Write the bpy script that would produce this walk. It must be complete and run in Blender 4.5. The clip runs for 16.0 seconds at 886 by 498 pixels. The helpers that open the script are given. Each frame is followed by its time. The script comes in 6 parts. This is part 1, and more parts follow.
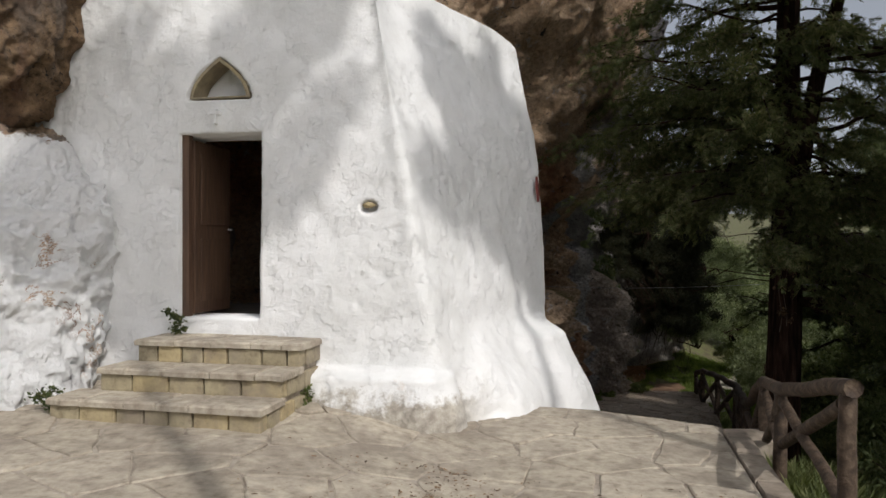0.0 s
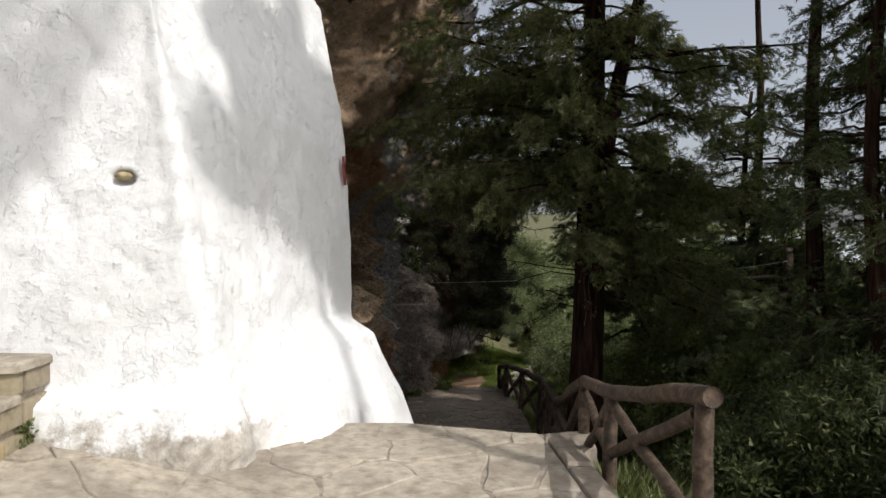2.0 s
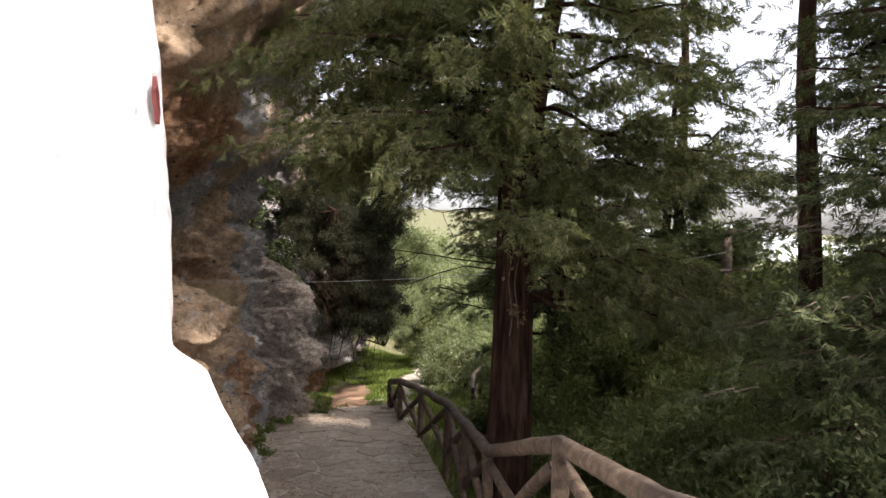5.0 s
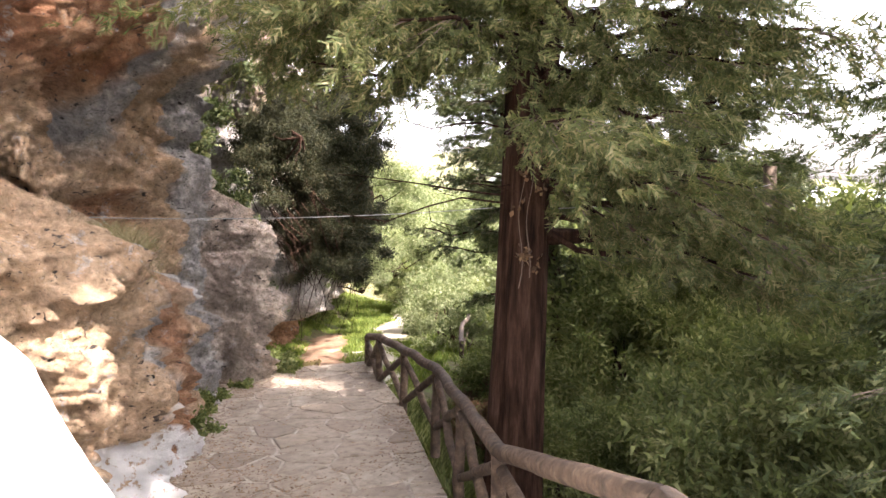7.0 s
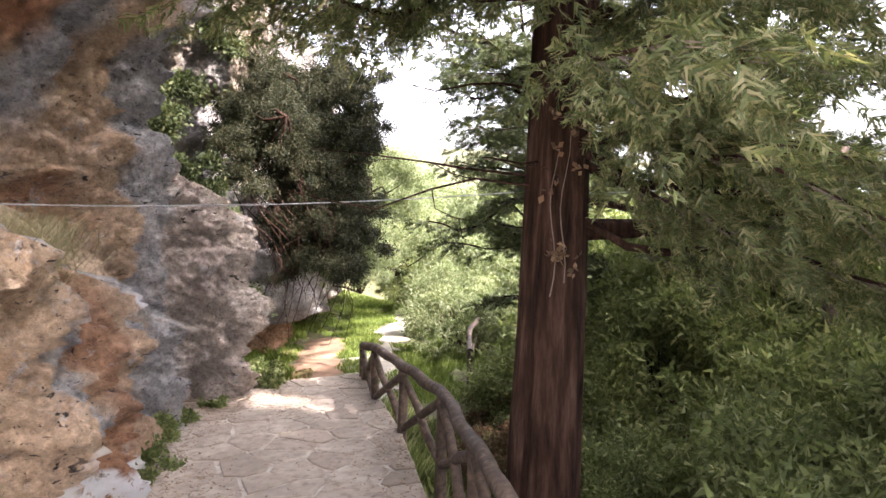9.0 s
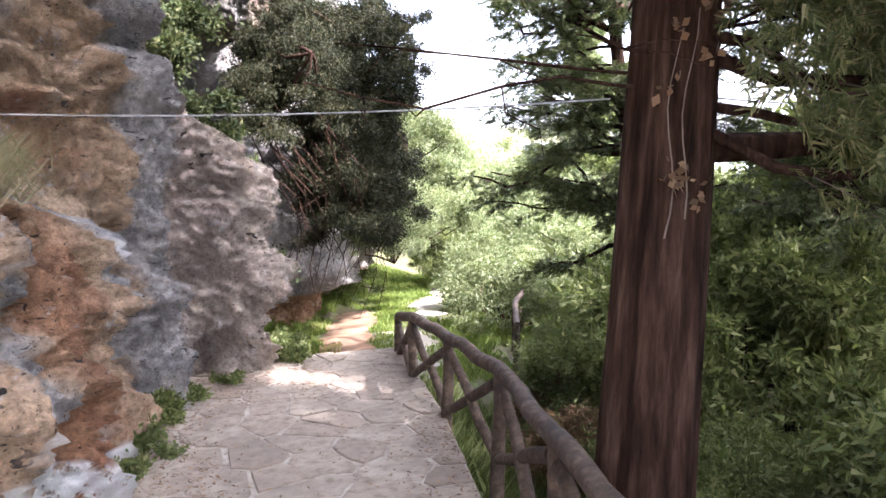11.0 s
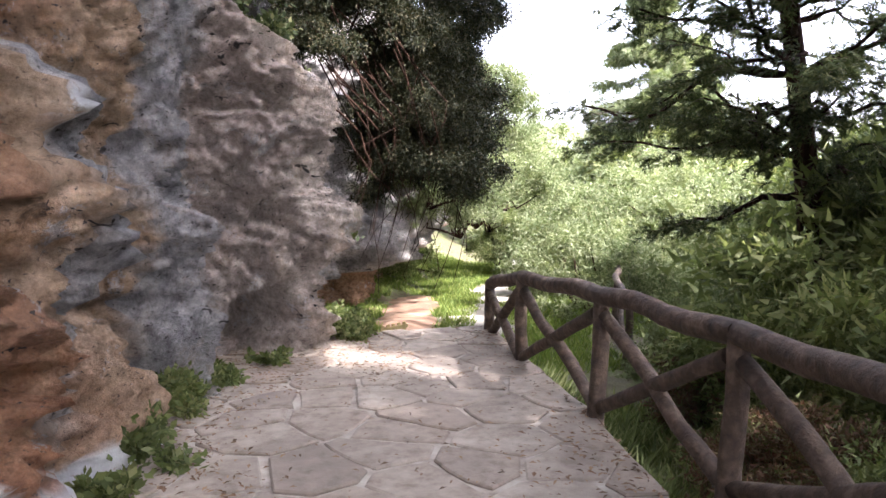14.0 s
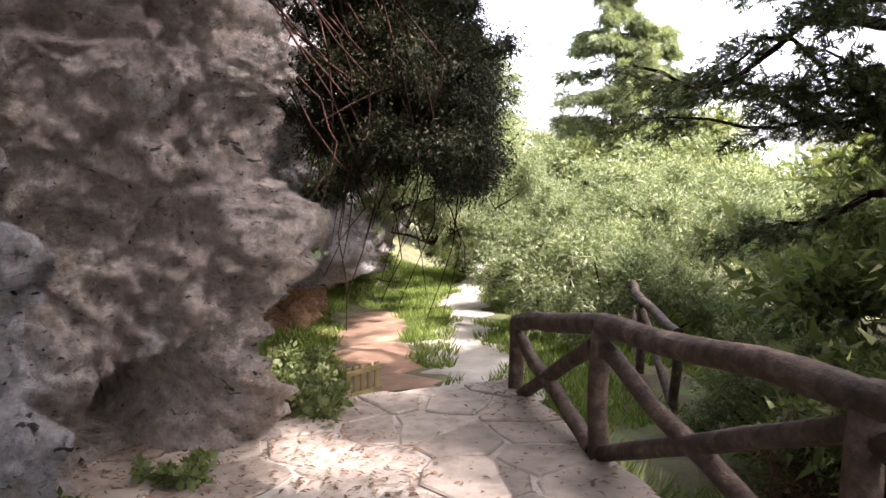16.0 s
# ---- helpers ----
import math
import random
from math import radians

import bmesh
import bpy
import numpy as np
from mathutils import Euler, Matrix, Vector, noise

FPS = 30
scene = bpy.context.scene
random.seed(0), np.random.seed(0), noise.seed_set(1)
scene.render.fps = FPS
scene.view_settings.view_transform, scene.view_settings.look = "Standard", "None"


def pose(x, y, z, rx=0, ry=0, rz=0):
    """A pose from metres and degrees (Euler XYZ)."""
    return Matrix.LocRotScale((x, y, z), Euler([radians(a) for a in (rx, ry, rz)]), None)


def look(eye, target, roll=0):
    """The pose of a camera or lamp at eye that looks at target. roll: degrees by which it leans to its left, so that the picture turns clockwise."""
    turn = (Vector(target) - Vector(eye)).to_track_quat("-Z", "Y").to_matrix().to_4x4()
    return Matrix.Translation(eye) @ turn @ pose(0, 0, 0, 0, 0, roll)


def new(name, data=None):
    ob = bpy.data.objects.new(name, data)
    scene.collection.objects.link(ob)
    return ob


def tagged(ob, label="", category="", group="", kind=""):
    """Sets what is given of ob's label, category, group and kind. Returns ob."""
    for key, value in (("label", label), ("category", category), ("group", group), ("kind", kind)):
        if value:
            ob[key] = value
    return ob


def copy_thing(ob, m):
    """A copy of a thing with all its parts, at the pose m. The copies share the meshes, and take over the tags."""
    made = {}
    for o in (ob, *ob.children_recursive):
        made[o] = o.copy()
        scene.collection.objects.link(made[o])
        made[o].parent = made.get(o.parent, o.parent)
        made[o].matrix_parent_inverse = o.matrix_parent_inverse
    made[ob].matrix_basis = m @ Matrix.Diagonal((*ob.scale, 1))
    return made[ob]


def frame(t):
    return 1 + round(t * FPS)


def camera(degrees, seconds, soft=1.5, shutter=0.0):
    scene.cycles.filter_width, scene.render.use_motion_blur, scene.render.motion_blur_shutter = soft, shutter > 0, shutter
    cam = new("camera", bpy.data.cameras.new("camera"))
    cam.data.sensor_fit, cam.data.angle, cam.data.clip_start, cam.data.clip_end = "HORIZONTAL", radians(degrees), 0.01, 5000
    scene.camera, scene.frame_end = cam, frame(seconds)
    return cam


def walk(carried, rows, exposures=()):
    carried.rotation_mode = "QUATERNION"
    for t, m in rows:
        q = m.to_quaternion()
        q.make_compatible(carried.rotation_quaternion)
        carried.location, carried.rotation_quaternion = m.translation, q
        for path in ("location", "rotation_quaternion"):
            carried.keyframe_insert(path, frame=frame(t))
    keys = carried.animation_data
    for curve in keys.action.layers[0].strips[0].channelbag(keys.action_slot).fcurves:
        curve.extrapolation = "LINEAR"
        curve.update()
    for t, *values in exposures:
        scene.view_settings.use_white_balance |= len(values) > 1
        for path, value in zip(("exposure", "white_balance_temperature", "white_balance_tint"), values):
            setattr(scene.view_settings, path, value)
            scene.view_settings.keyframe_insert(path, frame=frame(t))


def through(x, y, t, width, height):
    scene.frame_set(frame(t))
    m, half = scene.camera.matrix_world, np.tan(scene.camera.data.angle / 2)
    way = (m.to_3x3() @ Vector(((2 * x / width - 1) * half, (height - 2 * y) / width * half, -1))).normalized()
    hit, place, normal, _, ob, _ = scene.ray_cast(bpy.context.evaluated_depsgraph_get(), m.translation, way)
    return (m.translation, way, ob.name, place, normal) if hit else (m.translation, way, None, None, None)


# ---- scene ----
cam = camera(66.4, 16.0)
METRES, EYE, TILT, LEAN, TURN = 13.2, 1.65, 0.0, 0.0, 0.0
ROWS = [
    (0.0, 0.0, 0.0, 0.0, -0.0, 0.0, -0.0),
    (0.5, -0.002, 0.0118, -0.0021, -3.77, -0.16, -0.3),
    (1.0, -0.005, 0.0309, -0.0011, -9.07, -0.3, -0.51),
    (1.5, -0.0002, 0.0545, -0.0048, -13.95, -0.24, -0.53),
    (2.0, 0.0079, 0.0821, -0.0045, -16.64, -0.33, -0.53),
    (2.5, 0.014, 0.1117, -0.0079, -19.02, -0.27, -0.64),
    (3.0, 0.0259, 0.1445, -0.0119, -21.54, -0.31, -0.59),
    (3.5, 0.0377, 0.1796, -0.014, -22.72, -0.38, -0.61),
    (4.0, 0.0457, 0.2128, -0.0113, -25.12, -0.3, -0.68),
    (6.5, 0.11, 0.3878, -0.0215, -28.07, -3.17, -0.66),
    (7.0, 0.1263, 0.4162, -0.0264, -28.65, -5.45, -0.64),
    (7.5, 0.1386, 0.4441, -0.0313, -28.77, -5.44, -0.68),
    (8.0, 0.1525, 0.4699, -0.0333, -28.92, -5.4, -0.62),
    (8.5, 0.1662, 0.4928, -0.0342, -28.65, -5.48, -0.63),
    (11.0, 0.21, 0.6066, -0.0691, -25.6, -7.54, -0.65),
    (11.5, 0.2148, 0.6322, -0.0812, -24.63, -7.51, -0.63),
    (12.0, 0.223, 0.6567, -0.093, -24.01, -7.54, -0.65),
    (12.5, 0.2253, 0.6791, -0.1011, -22.46, -7.5, -0.62),
    (13.0, 0.2242, 0.7027, -0.1088, -22.07, -7.45, -0.69),
    (13.5, 0.2297, 0.7281, -0.1221, -21.81, -7.47, -0.63),
    (14.0, 0.2307, 0.7647, -0.1315, -22.25, -7.51, -0.66),
    (14.5, 0.2375, 0.8067, -0.1329, -22.77, -7.57, -0.72),
    (15.0, 0.2449, 0.8473, -0.136, -23.78, -7.6, -0.78),
    (15.5, 0.2542, 0.8893, -0.1405, -26.23, -7.5, -0.81),
    (16.0, 0.2653, 0.9323, -0.1422, -27.12, -7.51, -0.81),
]
EXPOSURES = [(0.0, -1.22, 6350, 11), (1.5, -0.95, 6350, 11), (2.5, -0.6, 6350, 11), (3.5, -0.1, 6350, 12), (4.2, 0.35, 6400, 14), (6.3, 2.0, 6700, 20), (7.0, 2.38, 6700, 21), (8.7, 2.45, 6450, 22), (11.0, 2.58, 5850, 22), (14.0, 2.30, 5950, 22), (16.0, 1.92, 6250, 24)]
walk(cam, [(t, pose(0, 0, EYE, TILT, LEAN, TURN) @ pose(METRES * x, METRES * y, METRES * z, 90 + pitch, roll, yaw)) for t, x, y, z, yaw, pitch, roll in ROWS], EXPOSURES)

# ---- light ----
SUN = Vector((0.42, -0.70, 0.80)).normalized()
world = bpy.data.worlds.new("sky")
scene.world = world
world.use_nodes = True
wn = world.node_tree.nodes
sky = wn.new("ShaderNodeTexSky")
sky.sky_type, sky.sun_disc = "NISHITA", False
sky.sun_elevation = math.asin(SUN.z)
sky.sun_rotation = math.atan2(SUN.x, SUN.y)
sky.air_density, sky.dust_density, sky.ozone_density = 1.0, 4.0, 1.0
sky_soft = wn.new("ShaderNodeHueSaturation")
sky_soft.inputs["Saturation"].default_value, sky_soft.inputs["Value"].default_value = 0.35, 1.8
world.node_tree.links.new(sky.outputs[0], sky_soft.inputs["Color"])
world.node_tree.links.new(sky_soft.outputs[0], wn["Background"].inputs[0])
wn["Background"].inputs[1].default_value = 0.15
sun_lamp = new("sun", bpy.data.lights.new("sun", "SUN"))
sun_lamp.data.energy, sun_lamp.data.angle, sun_lamp.data.color = 5.0, radians(0.8), (1.0, 0.96, 0.90)
sun_lamp.matrix_world = look(SUN * 40, (0, 0, 0))


# ---- noise, in arrays ----
def lattice(i, j, k, seed):
    h = (i * 374761393 + j * 668265263 + k * 2147483647 + seed * 1274126177) & 0xFFFFFFFF
    h = ((h ^ (h >> 13)) * 1274126177) & 0xFFFFFFFF
    return ((h ^ (h >> 16)) & 0xFFFF) / 65535.0


def vnoise(x, y, z, seed=0):
    x, y, z = (np.asarray(a, dtype=float) for a in np.broadcast_arrays(x, y, z))
    i, j, k = (np.floor(a).astype(np.int64) for a in (x, y, z))
    u, v, w = x - i, y - j, z - k
    u, v, w = u * u * (3 - 2 * u), v * v * (3 - 2 * v), w * w * (3 - 2 * w)
    def c(a, b, d):
        return lattice(i + a, j + b, k + d, seed)
    x0 = (c(0, 0, 0) * (1 - u) + c(1, 0, 0) * u) * (1 - v) + (c(0, 1, 0) * (1 - u) + c(1, 1, 0) * u) * v
    x1 = (c(0, 0, 1) * (1 - u) + c(1, 0, 1) * u) * (1 - v) + (c(0, 1, 1) * (1 - u) + c(1, 1, 1) * u) * v
    return 2 * (x0 * (1 - w) + x1 * w) - 1


def fbm(x, y, z, octaves=4, seed=0, gain=0.5):
    total, amp = 0.0, 1.0
    for o in range(octaves):
        f = 2.03 ** o
        total = total + amp * vnoise(x * f, y * f, z * f, seed + o * 17)
        amp *= gain
    return total


def smooth(a, b, x):
    t = np.clip((np.asarray(x, dtype=float) - a) / (b - a), 0, 1)
    return t * t * (3 - 2 * t)


# ---- mesh helpers ----
def raw_mesh(name, verts, quads, material, smooth_shade=True):
    """A mesh from arrays of vertices and four-cornered faces."""
    verts, quads = np.asarray(verts, dtype=np.float32), np.asarray(quads, dtype=np.int32)
    me = bpy.data.meshes.new(name)
    me.vertices.add(len(verts))
    me.vertices.foreach_set("co", verts.ravel())
    k = quads.shape[1]
    me.loops.add(quads.size)
    me.loops.foreach_set("vertex_index", quads.ravel())
    me.polygons.add(len(quads))
    me.polygons.foreach_set("loop_start", np.arange(0, quads.size, k, dtype=np.int32))
    me.polygons.foreach_set("use_smooth", np.full(len(quads), smooth_shade))
    me.update(calc_edges=True)
    me.materials.append(material)
    return me


def grid_quads(nu, nv, keep=None):
    a = (np.arange(nu - 1)[:, None] * nv + np.arange(nv - 1)[None, :])
    q = np.stack([a, a + nv, a + nv + 1, a + 1], axis=-1)
    return q[keep] if keep is not None else q.reshape(-1, 4)


def finish(bm, name, material, parent=None, label="", shade=False):
    me = bpy.data.meshes.new(name)
    bmesh.ops.recalc_face_normals(bm, faces=bm.faces)
    for f in bm.faces:
        f.smooth = shade
    bm.to_mesh(me)
    bm.free()
    me.materials.append(material)
    ob = new(name, me)
    ob.parent = parent
    if label:
        ob["label"] = label
    return ob


def part(name, bm, material, parent, label="", shade=False):
    return finish(bm, name, material, parent, label, shade)


def empty(name, x, y, z, rz=0):
    ob = new(name)
    ob.matrix_basis = pose(x, y, z, 0, 0, rz)
    ob.empty_display_size = 0.1
    return ob


def slab_bm(outline, z0, z1, bevel=0.012, seed=0):
    """A stone with this outline: upright sides, worn upper edge."""
    bm = bmesh.new()
    n = len(outline)
    cx, cy = sum(p[0] for p in outline) / n, sum(p[1] for p in outline) / n
    rows = []
    for z, k in ((z0, 0.0), (z1 - bevel, 0.0), (z1, bevel * 1.4)):
        ring = []
        for x, y in outline:
            d = math.hypot(x - cx, y - cy) or 1
            ring.append(bm.verts.new((x - (x - cx) / d * k, y - (y - cy) / d * k, z)))
        rows.append(ring)
    for a, b in zip(rows, rows[1:]):
        for i in range(n):
            bm.faces.new((a[i], a[(i + 1) % n], b[(i + 1) % n], b[i]))
    bm.faces.new(rows[-1])
    return bm


def tube_mesh(name, path, radii, material, sides=10, rough=0.0, seed=0, cap=True):
    """A log or limb along a path, with its own radius at each point."""
    pts = [Vector(p) for p in path]
    verts, quads = [], []
    side = None
    for i, p in enumerate(pts):
        d = (pts[min(i + 1, len(pts) - 1)] - pts[max(i - 1, 0)]).normalized()
        if side is None:
            side = d.orthogonal().normalized()
        side = (side - d * side.dot(d)).normalized()
        up = d.cross(side)
        for k in range(sides):
            a = 2 * math.pi * k / sides
            r = radii[i]
            if rough:
                q = p * 3.1 + Vector((math.cos(a), math.sin(a), seed * 1.7))
                r *= 1 + rough * noise.noise(q * 1.3) + 0.5 * rough * noise.noise(q * 3.7)
            verts.append(p + (side * math.cos(a) + up * math.sin(a)) * r)
    for i in range(len(pts) - 1):
        for k in range(sides):
            quads.append((i * sides + k, i * sides + (k + 1) % sides, (i + 1) * sides + (k + 1) % sides, (i + 1) * sides + k))
    if cap:
        for base in (0, (len(pts) - 1) * sides):
            c = len(verts)
            verts.append(sum((Vector(verts[base + k]) for k in range(sides)), Vector()) / sides)
            for k in range(0, sides, 2):
                quads.append((base + k, base + (k + 1) % sides, base + (k + 2) % sides, c))
    return raw_mesh(name, [tuple(v) for v in verts], quads, material)


def bent(a, b, n=7, sag=0.03, seed=0):
    """Points from a to b that wander a little, as a trimmed branch does."""
    a, b = Vector(a), Vector(b)
    out = []
    for i in range(n):
        t = i / (n - 1)
        w = math.sin(math.pi * t) * sag
        out.append(a.lerp(b, t) + Vector((noise.noise((t * 2, seed, 1)), noise.noise((t * 2, seed, 5)), noise.noise((t * 2, seed, 9)))) * w * 2)
    return out


# ---- materials ----
def material(name):
    m = bpy.data.materials.new(name)
    m.use_nodes = True
    return m, m.node_tree, m.node_tree.nodes["Principled BSDF"]


def ramp(nt, src, stops):
    r = nt.nodes.new("ShaderNodeValToRGB")
    while len(r.color_ramp.elements) < len(stops):
        r.color_ramp.elements.new(0.5)
    for e, (p, c) in zip(r.color_ramp.elements, stops):
        e.position, e.color = p, (*c, 1) if len(c) == 3 else c
    nt.links.new(src, r.inputs[0])
    return r.outputs[0]


def tex(nt, scale, detail=6, rough=0.6, stretch=(1, 1, 1), distort=0.0, coords="Object"):
    c = nt.nodes.new("ShaderNodeTexCoord")
    mp = nt.nodes.new("ShaderNodeMapping")
    mp.inputs["Scale"].default_value = stretch
    n = nt.nodes.new("ShaderNodeTexNoise")
    n.inputs["Scale"].default_value, n.inputs["Detail"].default_value = scale, detail
    n.inputs["Roughness"].default_value, n.inputs["Distortion"].default_value = rough, distort
    if coords == "World":
        g = nt.nodes.new("ShaderNodeNewGeometry")
        nt.links.new(g.outputs["Position"], mp.inputs[0])
    else:
        nt.links.new(c.outputs[coords], mp.inputs[0])
    nt.links.new(mp.outputs[0], n.inputs[0])
    return n.outputs["Fac"]


def mix(nt, fac, a, b, mode="MIX"):
    m = nt.nodes.new("ShaderNodeMix")
    m.data_type, m.blend_type = "RGBA", mode
    for sock, v in ((m.inputs["Factor"], fac), (m.inputs["A"], a), (m.inputs["B"], b)):
        if isinstance(v, (int, float)):
            sock.default_value = v
        elif isinstance(v, tuple):
            sock.default_value = (*v, 1)
        else:
            nt.links.new(v, sock)
    return m.outputs["Result"]


def bump(nt, bsdf, *layers):
    prev = None
    for height, strength, dist in layers:
        b = nt.nodes.new("ShaderNodeBump")
        b.inputs["Strength"].default_value, b.inputs["Distance"].default_value = strength, dist
        nt.links.new(height, b.inputs["Height"])
        if prev:
            nt.links.new(prev, b.inputs["Normal"])
        prev = b.outputs[0]
    nt.links.new(prev, bsdf.inputs["Normal"])


def mat_plaster():
    m, nt, b = material("whitewashed_plaster")
    big = tex(nt, 0.9, 5, 0.65)
    mid = tex(nt, 7, 6, 0.6)
    c = ramp(nt, big, [(0.3, (0.70, 0.70, 0.68)), (0.55, (0.80, 0.80, 0.79)), (0.75, (0.85, 0.84, 0.82))])
    rust = ramp(nt, tex(nt, 1.7, 8, 0.7, distort=0.6), [(0.66, (0, 0, 0)), (0.8, (1, 1, 1))])
    c = mix(nt, rust, c, (0.60, 0.50, 0.40))
    g = nt.nodes.new("ShaderNodeNewGeometry")
    sep = nt.nodes.new("ShaderNodeSeparateXYZ")
    nt.links.new(g.outputs["Position"], sep.inputs[0])
    h = nt.nodes.new("ShaderNodeMath")
    h.operation, h.inputs[1].default_value = "MULTIPLY_ADD", 0.9
    nt.links.new(tex(nt, 3.2, 7, 0.72), h.inputs[0])
    nt.links.new(sep.outputs["Z"], h.inputs[2])
    bare = nt.nodes.new("ShaderNodeMapRange")
    bare.inputs["From Min"].default_value, bare.inputs["From Max"].default_value = 0.70, 0.82
    bare.inputs["To Min"].default_value, bare.inputs["To Max"].default_value = 0.95, 0.0
    nt.links.new(h.outputs[0], bare.inputs[0])
    front = nt.nodes.new("ShaderNodeMapRange")
    front.inputs["From Min"].default_value, front.inputs["From Max"].default_value = 0.1, 0.5
    front.inputs["To Min"].default_value, front.inputs["To Max"].default_value = 1.0, 0.0
    nt.links.new(sep.outputs["X"], front.inputs[0])
    both = nt.nodes.new("ShaderNodeMath")
    both.operation = "MULTIPLY"
    nt.links.new(bare.outputs[0], both.inputs[0])
    nt.links.new(front.outputs[0], both.inputs[1])
    c = mix(nt, both.outputs[0], c, ramp(nt, tex(nt, 9, 6, 0.7), [(0.35, (0.24, 0.21, 0.17)), (0.65, (0.50, 0.46, 0.39))]))
    nt.links.new(c, b.inputs["Base Color"])
    b.inputs["Roughness"].default_value = 0.9
    b.inputs["Specular IOR Level"].default_value = 0.15
    flake = ramp(nt, tex(nt, 4.5, 9, 0.7, distort=0.3), [(0.53, (0, 0, 0)), (0.56, (1, 1, 1))])
    bump(nt, b, (flake, 0.5, 0.02), (tex(nt, 2.5, 6, 0.6), 0.5, 0.05), (mid, 0.4, 0.02), (tex(nt, 20, 6, 0.75), 0.42, 0.015), (tex(nt, 60, 4, 0.7), 0.4, 0.005))
    return m


def mat_rock(name, tones, paint=None, seed=0.0, fine=1.0, relief=1.0):
    """Weathered limestone: tones along a large noise, dark runs of water, pits; paint: height up to which it is whitewashed."""
    m, nt, b = material(name)
    zone = tex(nt, 0.6, 5, 0.6, (1.2, 1.2, 0.28), 0.5)
    c = ramp(nt, zone, tones)
    grain = tex(nt, 6.5 * fine, 10, 0.75)
    c = mix(nt, 0.85, c, ramp(nt, grain, [(0.34, (0.16, 0.15, 0.15)), (0.46, (0.75, 0.74, 0.73)), (0.55, (1.0, 1.0, 1.0)), (0.68, (1.5, 1.46, 1.4))]), "MULTIPLY")
    runs = ramp(nt, tex(nt, 1.6, 5, 0.6, (1.6, 1.6, 0.16), 0.3), [(0.50, (0, 0, 0)), (0.60, (1, 1, 1))])
    f = nt.nodes.new("ShaderNodeMath")
    f.operation, f.inputs[1].default_value = "MULTIPLY", 0.6
    nt.links.new(runs, f.inputs[0])
    c = mix(nt, f.outputs[0], c, (0.15, 0.138, 0.128))
    pits = nt.nodes.new("ShaderNodeTexVoronoi")
    pits.inputs["Scale"].default_value = 16 * fine
    tc = nt.nodes.new("ShaderNodeTexCoord")
    nt.links.new(tc.outputs["Object"], pits.inputs["Vector"])
    # dark spots painted for the shade inside small pits
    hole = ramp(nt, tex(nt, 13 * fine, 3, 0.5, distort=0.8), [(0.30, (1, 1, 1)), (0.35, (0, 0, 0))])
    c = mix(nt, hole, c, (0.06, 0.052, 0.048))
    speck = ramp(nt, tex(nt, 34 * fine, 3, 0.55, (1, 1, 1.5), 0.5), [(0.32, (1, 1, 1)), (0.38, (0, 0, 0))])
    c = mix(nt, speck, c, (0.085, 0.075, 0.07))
    if paint is not None:
        sep = nt.nodes.new("ShaderNodeSeparateXYZ")
        g = nt.nodes.new("ShaderNodeNewGeometry")
        nt.links.new(g.outputs["Position"], sep.inputs[0])
        lift = nt.nodes.new("ShaderNodeMath")
        lift.operation, lift.inputs[1].default_value = "MULTIPLY_ADD", -0.75
        nt.links.new(tex(nt, 2.2, 5, 0.6), lift.inputs[0])
        nt.links.new(sep.outputs["Z"], lift.inputs[2])
        edge = nt.nodes.new("ShaderNodeMapRange")
        edge.inputs["From Min"].default_value, edge.inputs["From Max"].default_value = paint - 0.375, paint - 0.34
        edge.inputs["To Min"].default_value, edge.inputs["To Max"].default_value = 1, 0
        nt.links.new(lift.outputs[0], edge.inputs[0])
        crack = mix(nt, ramp(nt, tex(nt, 1.1, 3, 0.5), [(0.52, (0, 0, 0)), (0.58, (1, 1, 1))]), (1, 1, 1), ramp(nt, tex(nt, 1.3, 9, 0.75, distort=0.5), [(0.480, (1, 1, 1)), (0.496, (0, 0, 0)), (0.504, (0, 0, 0)), (0.520, (1, 1, 1))]))
        cover = nt.nodes.new("ShaderNodeMath")
        cover.operation = "MULTIPLY"
        nt.links.new(edge.outputs[0], cover.inputs[0])
        nt.links.new(crack, cover.inputs[1])
        c = mix(nt, cover.outputs[0], c, (0.78, 0.78, 0.77))
    nt.links.new(c, b.inputs["Base Color"])
    b.inputs["Roughness"].default_value = 0.92
    b.inputs["Specular IOR Level"].default_value = 0.2
    bump(nt, b, (tex(nt, 2.6, 9, 0.7), 1.0, 0.30 * relief), (grain, 1.0, 0.10 * relief), (pits.outputs["Distance"], 0.25, 0.03))
    return m


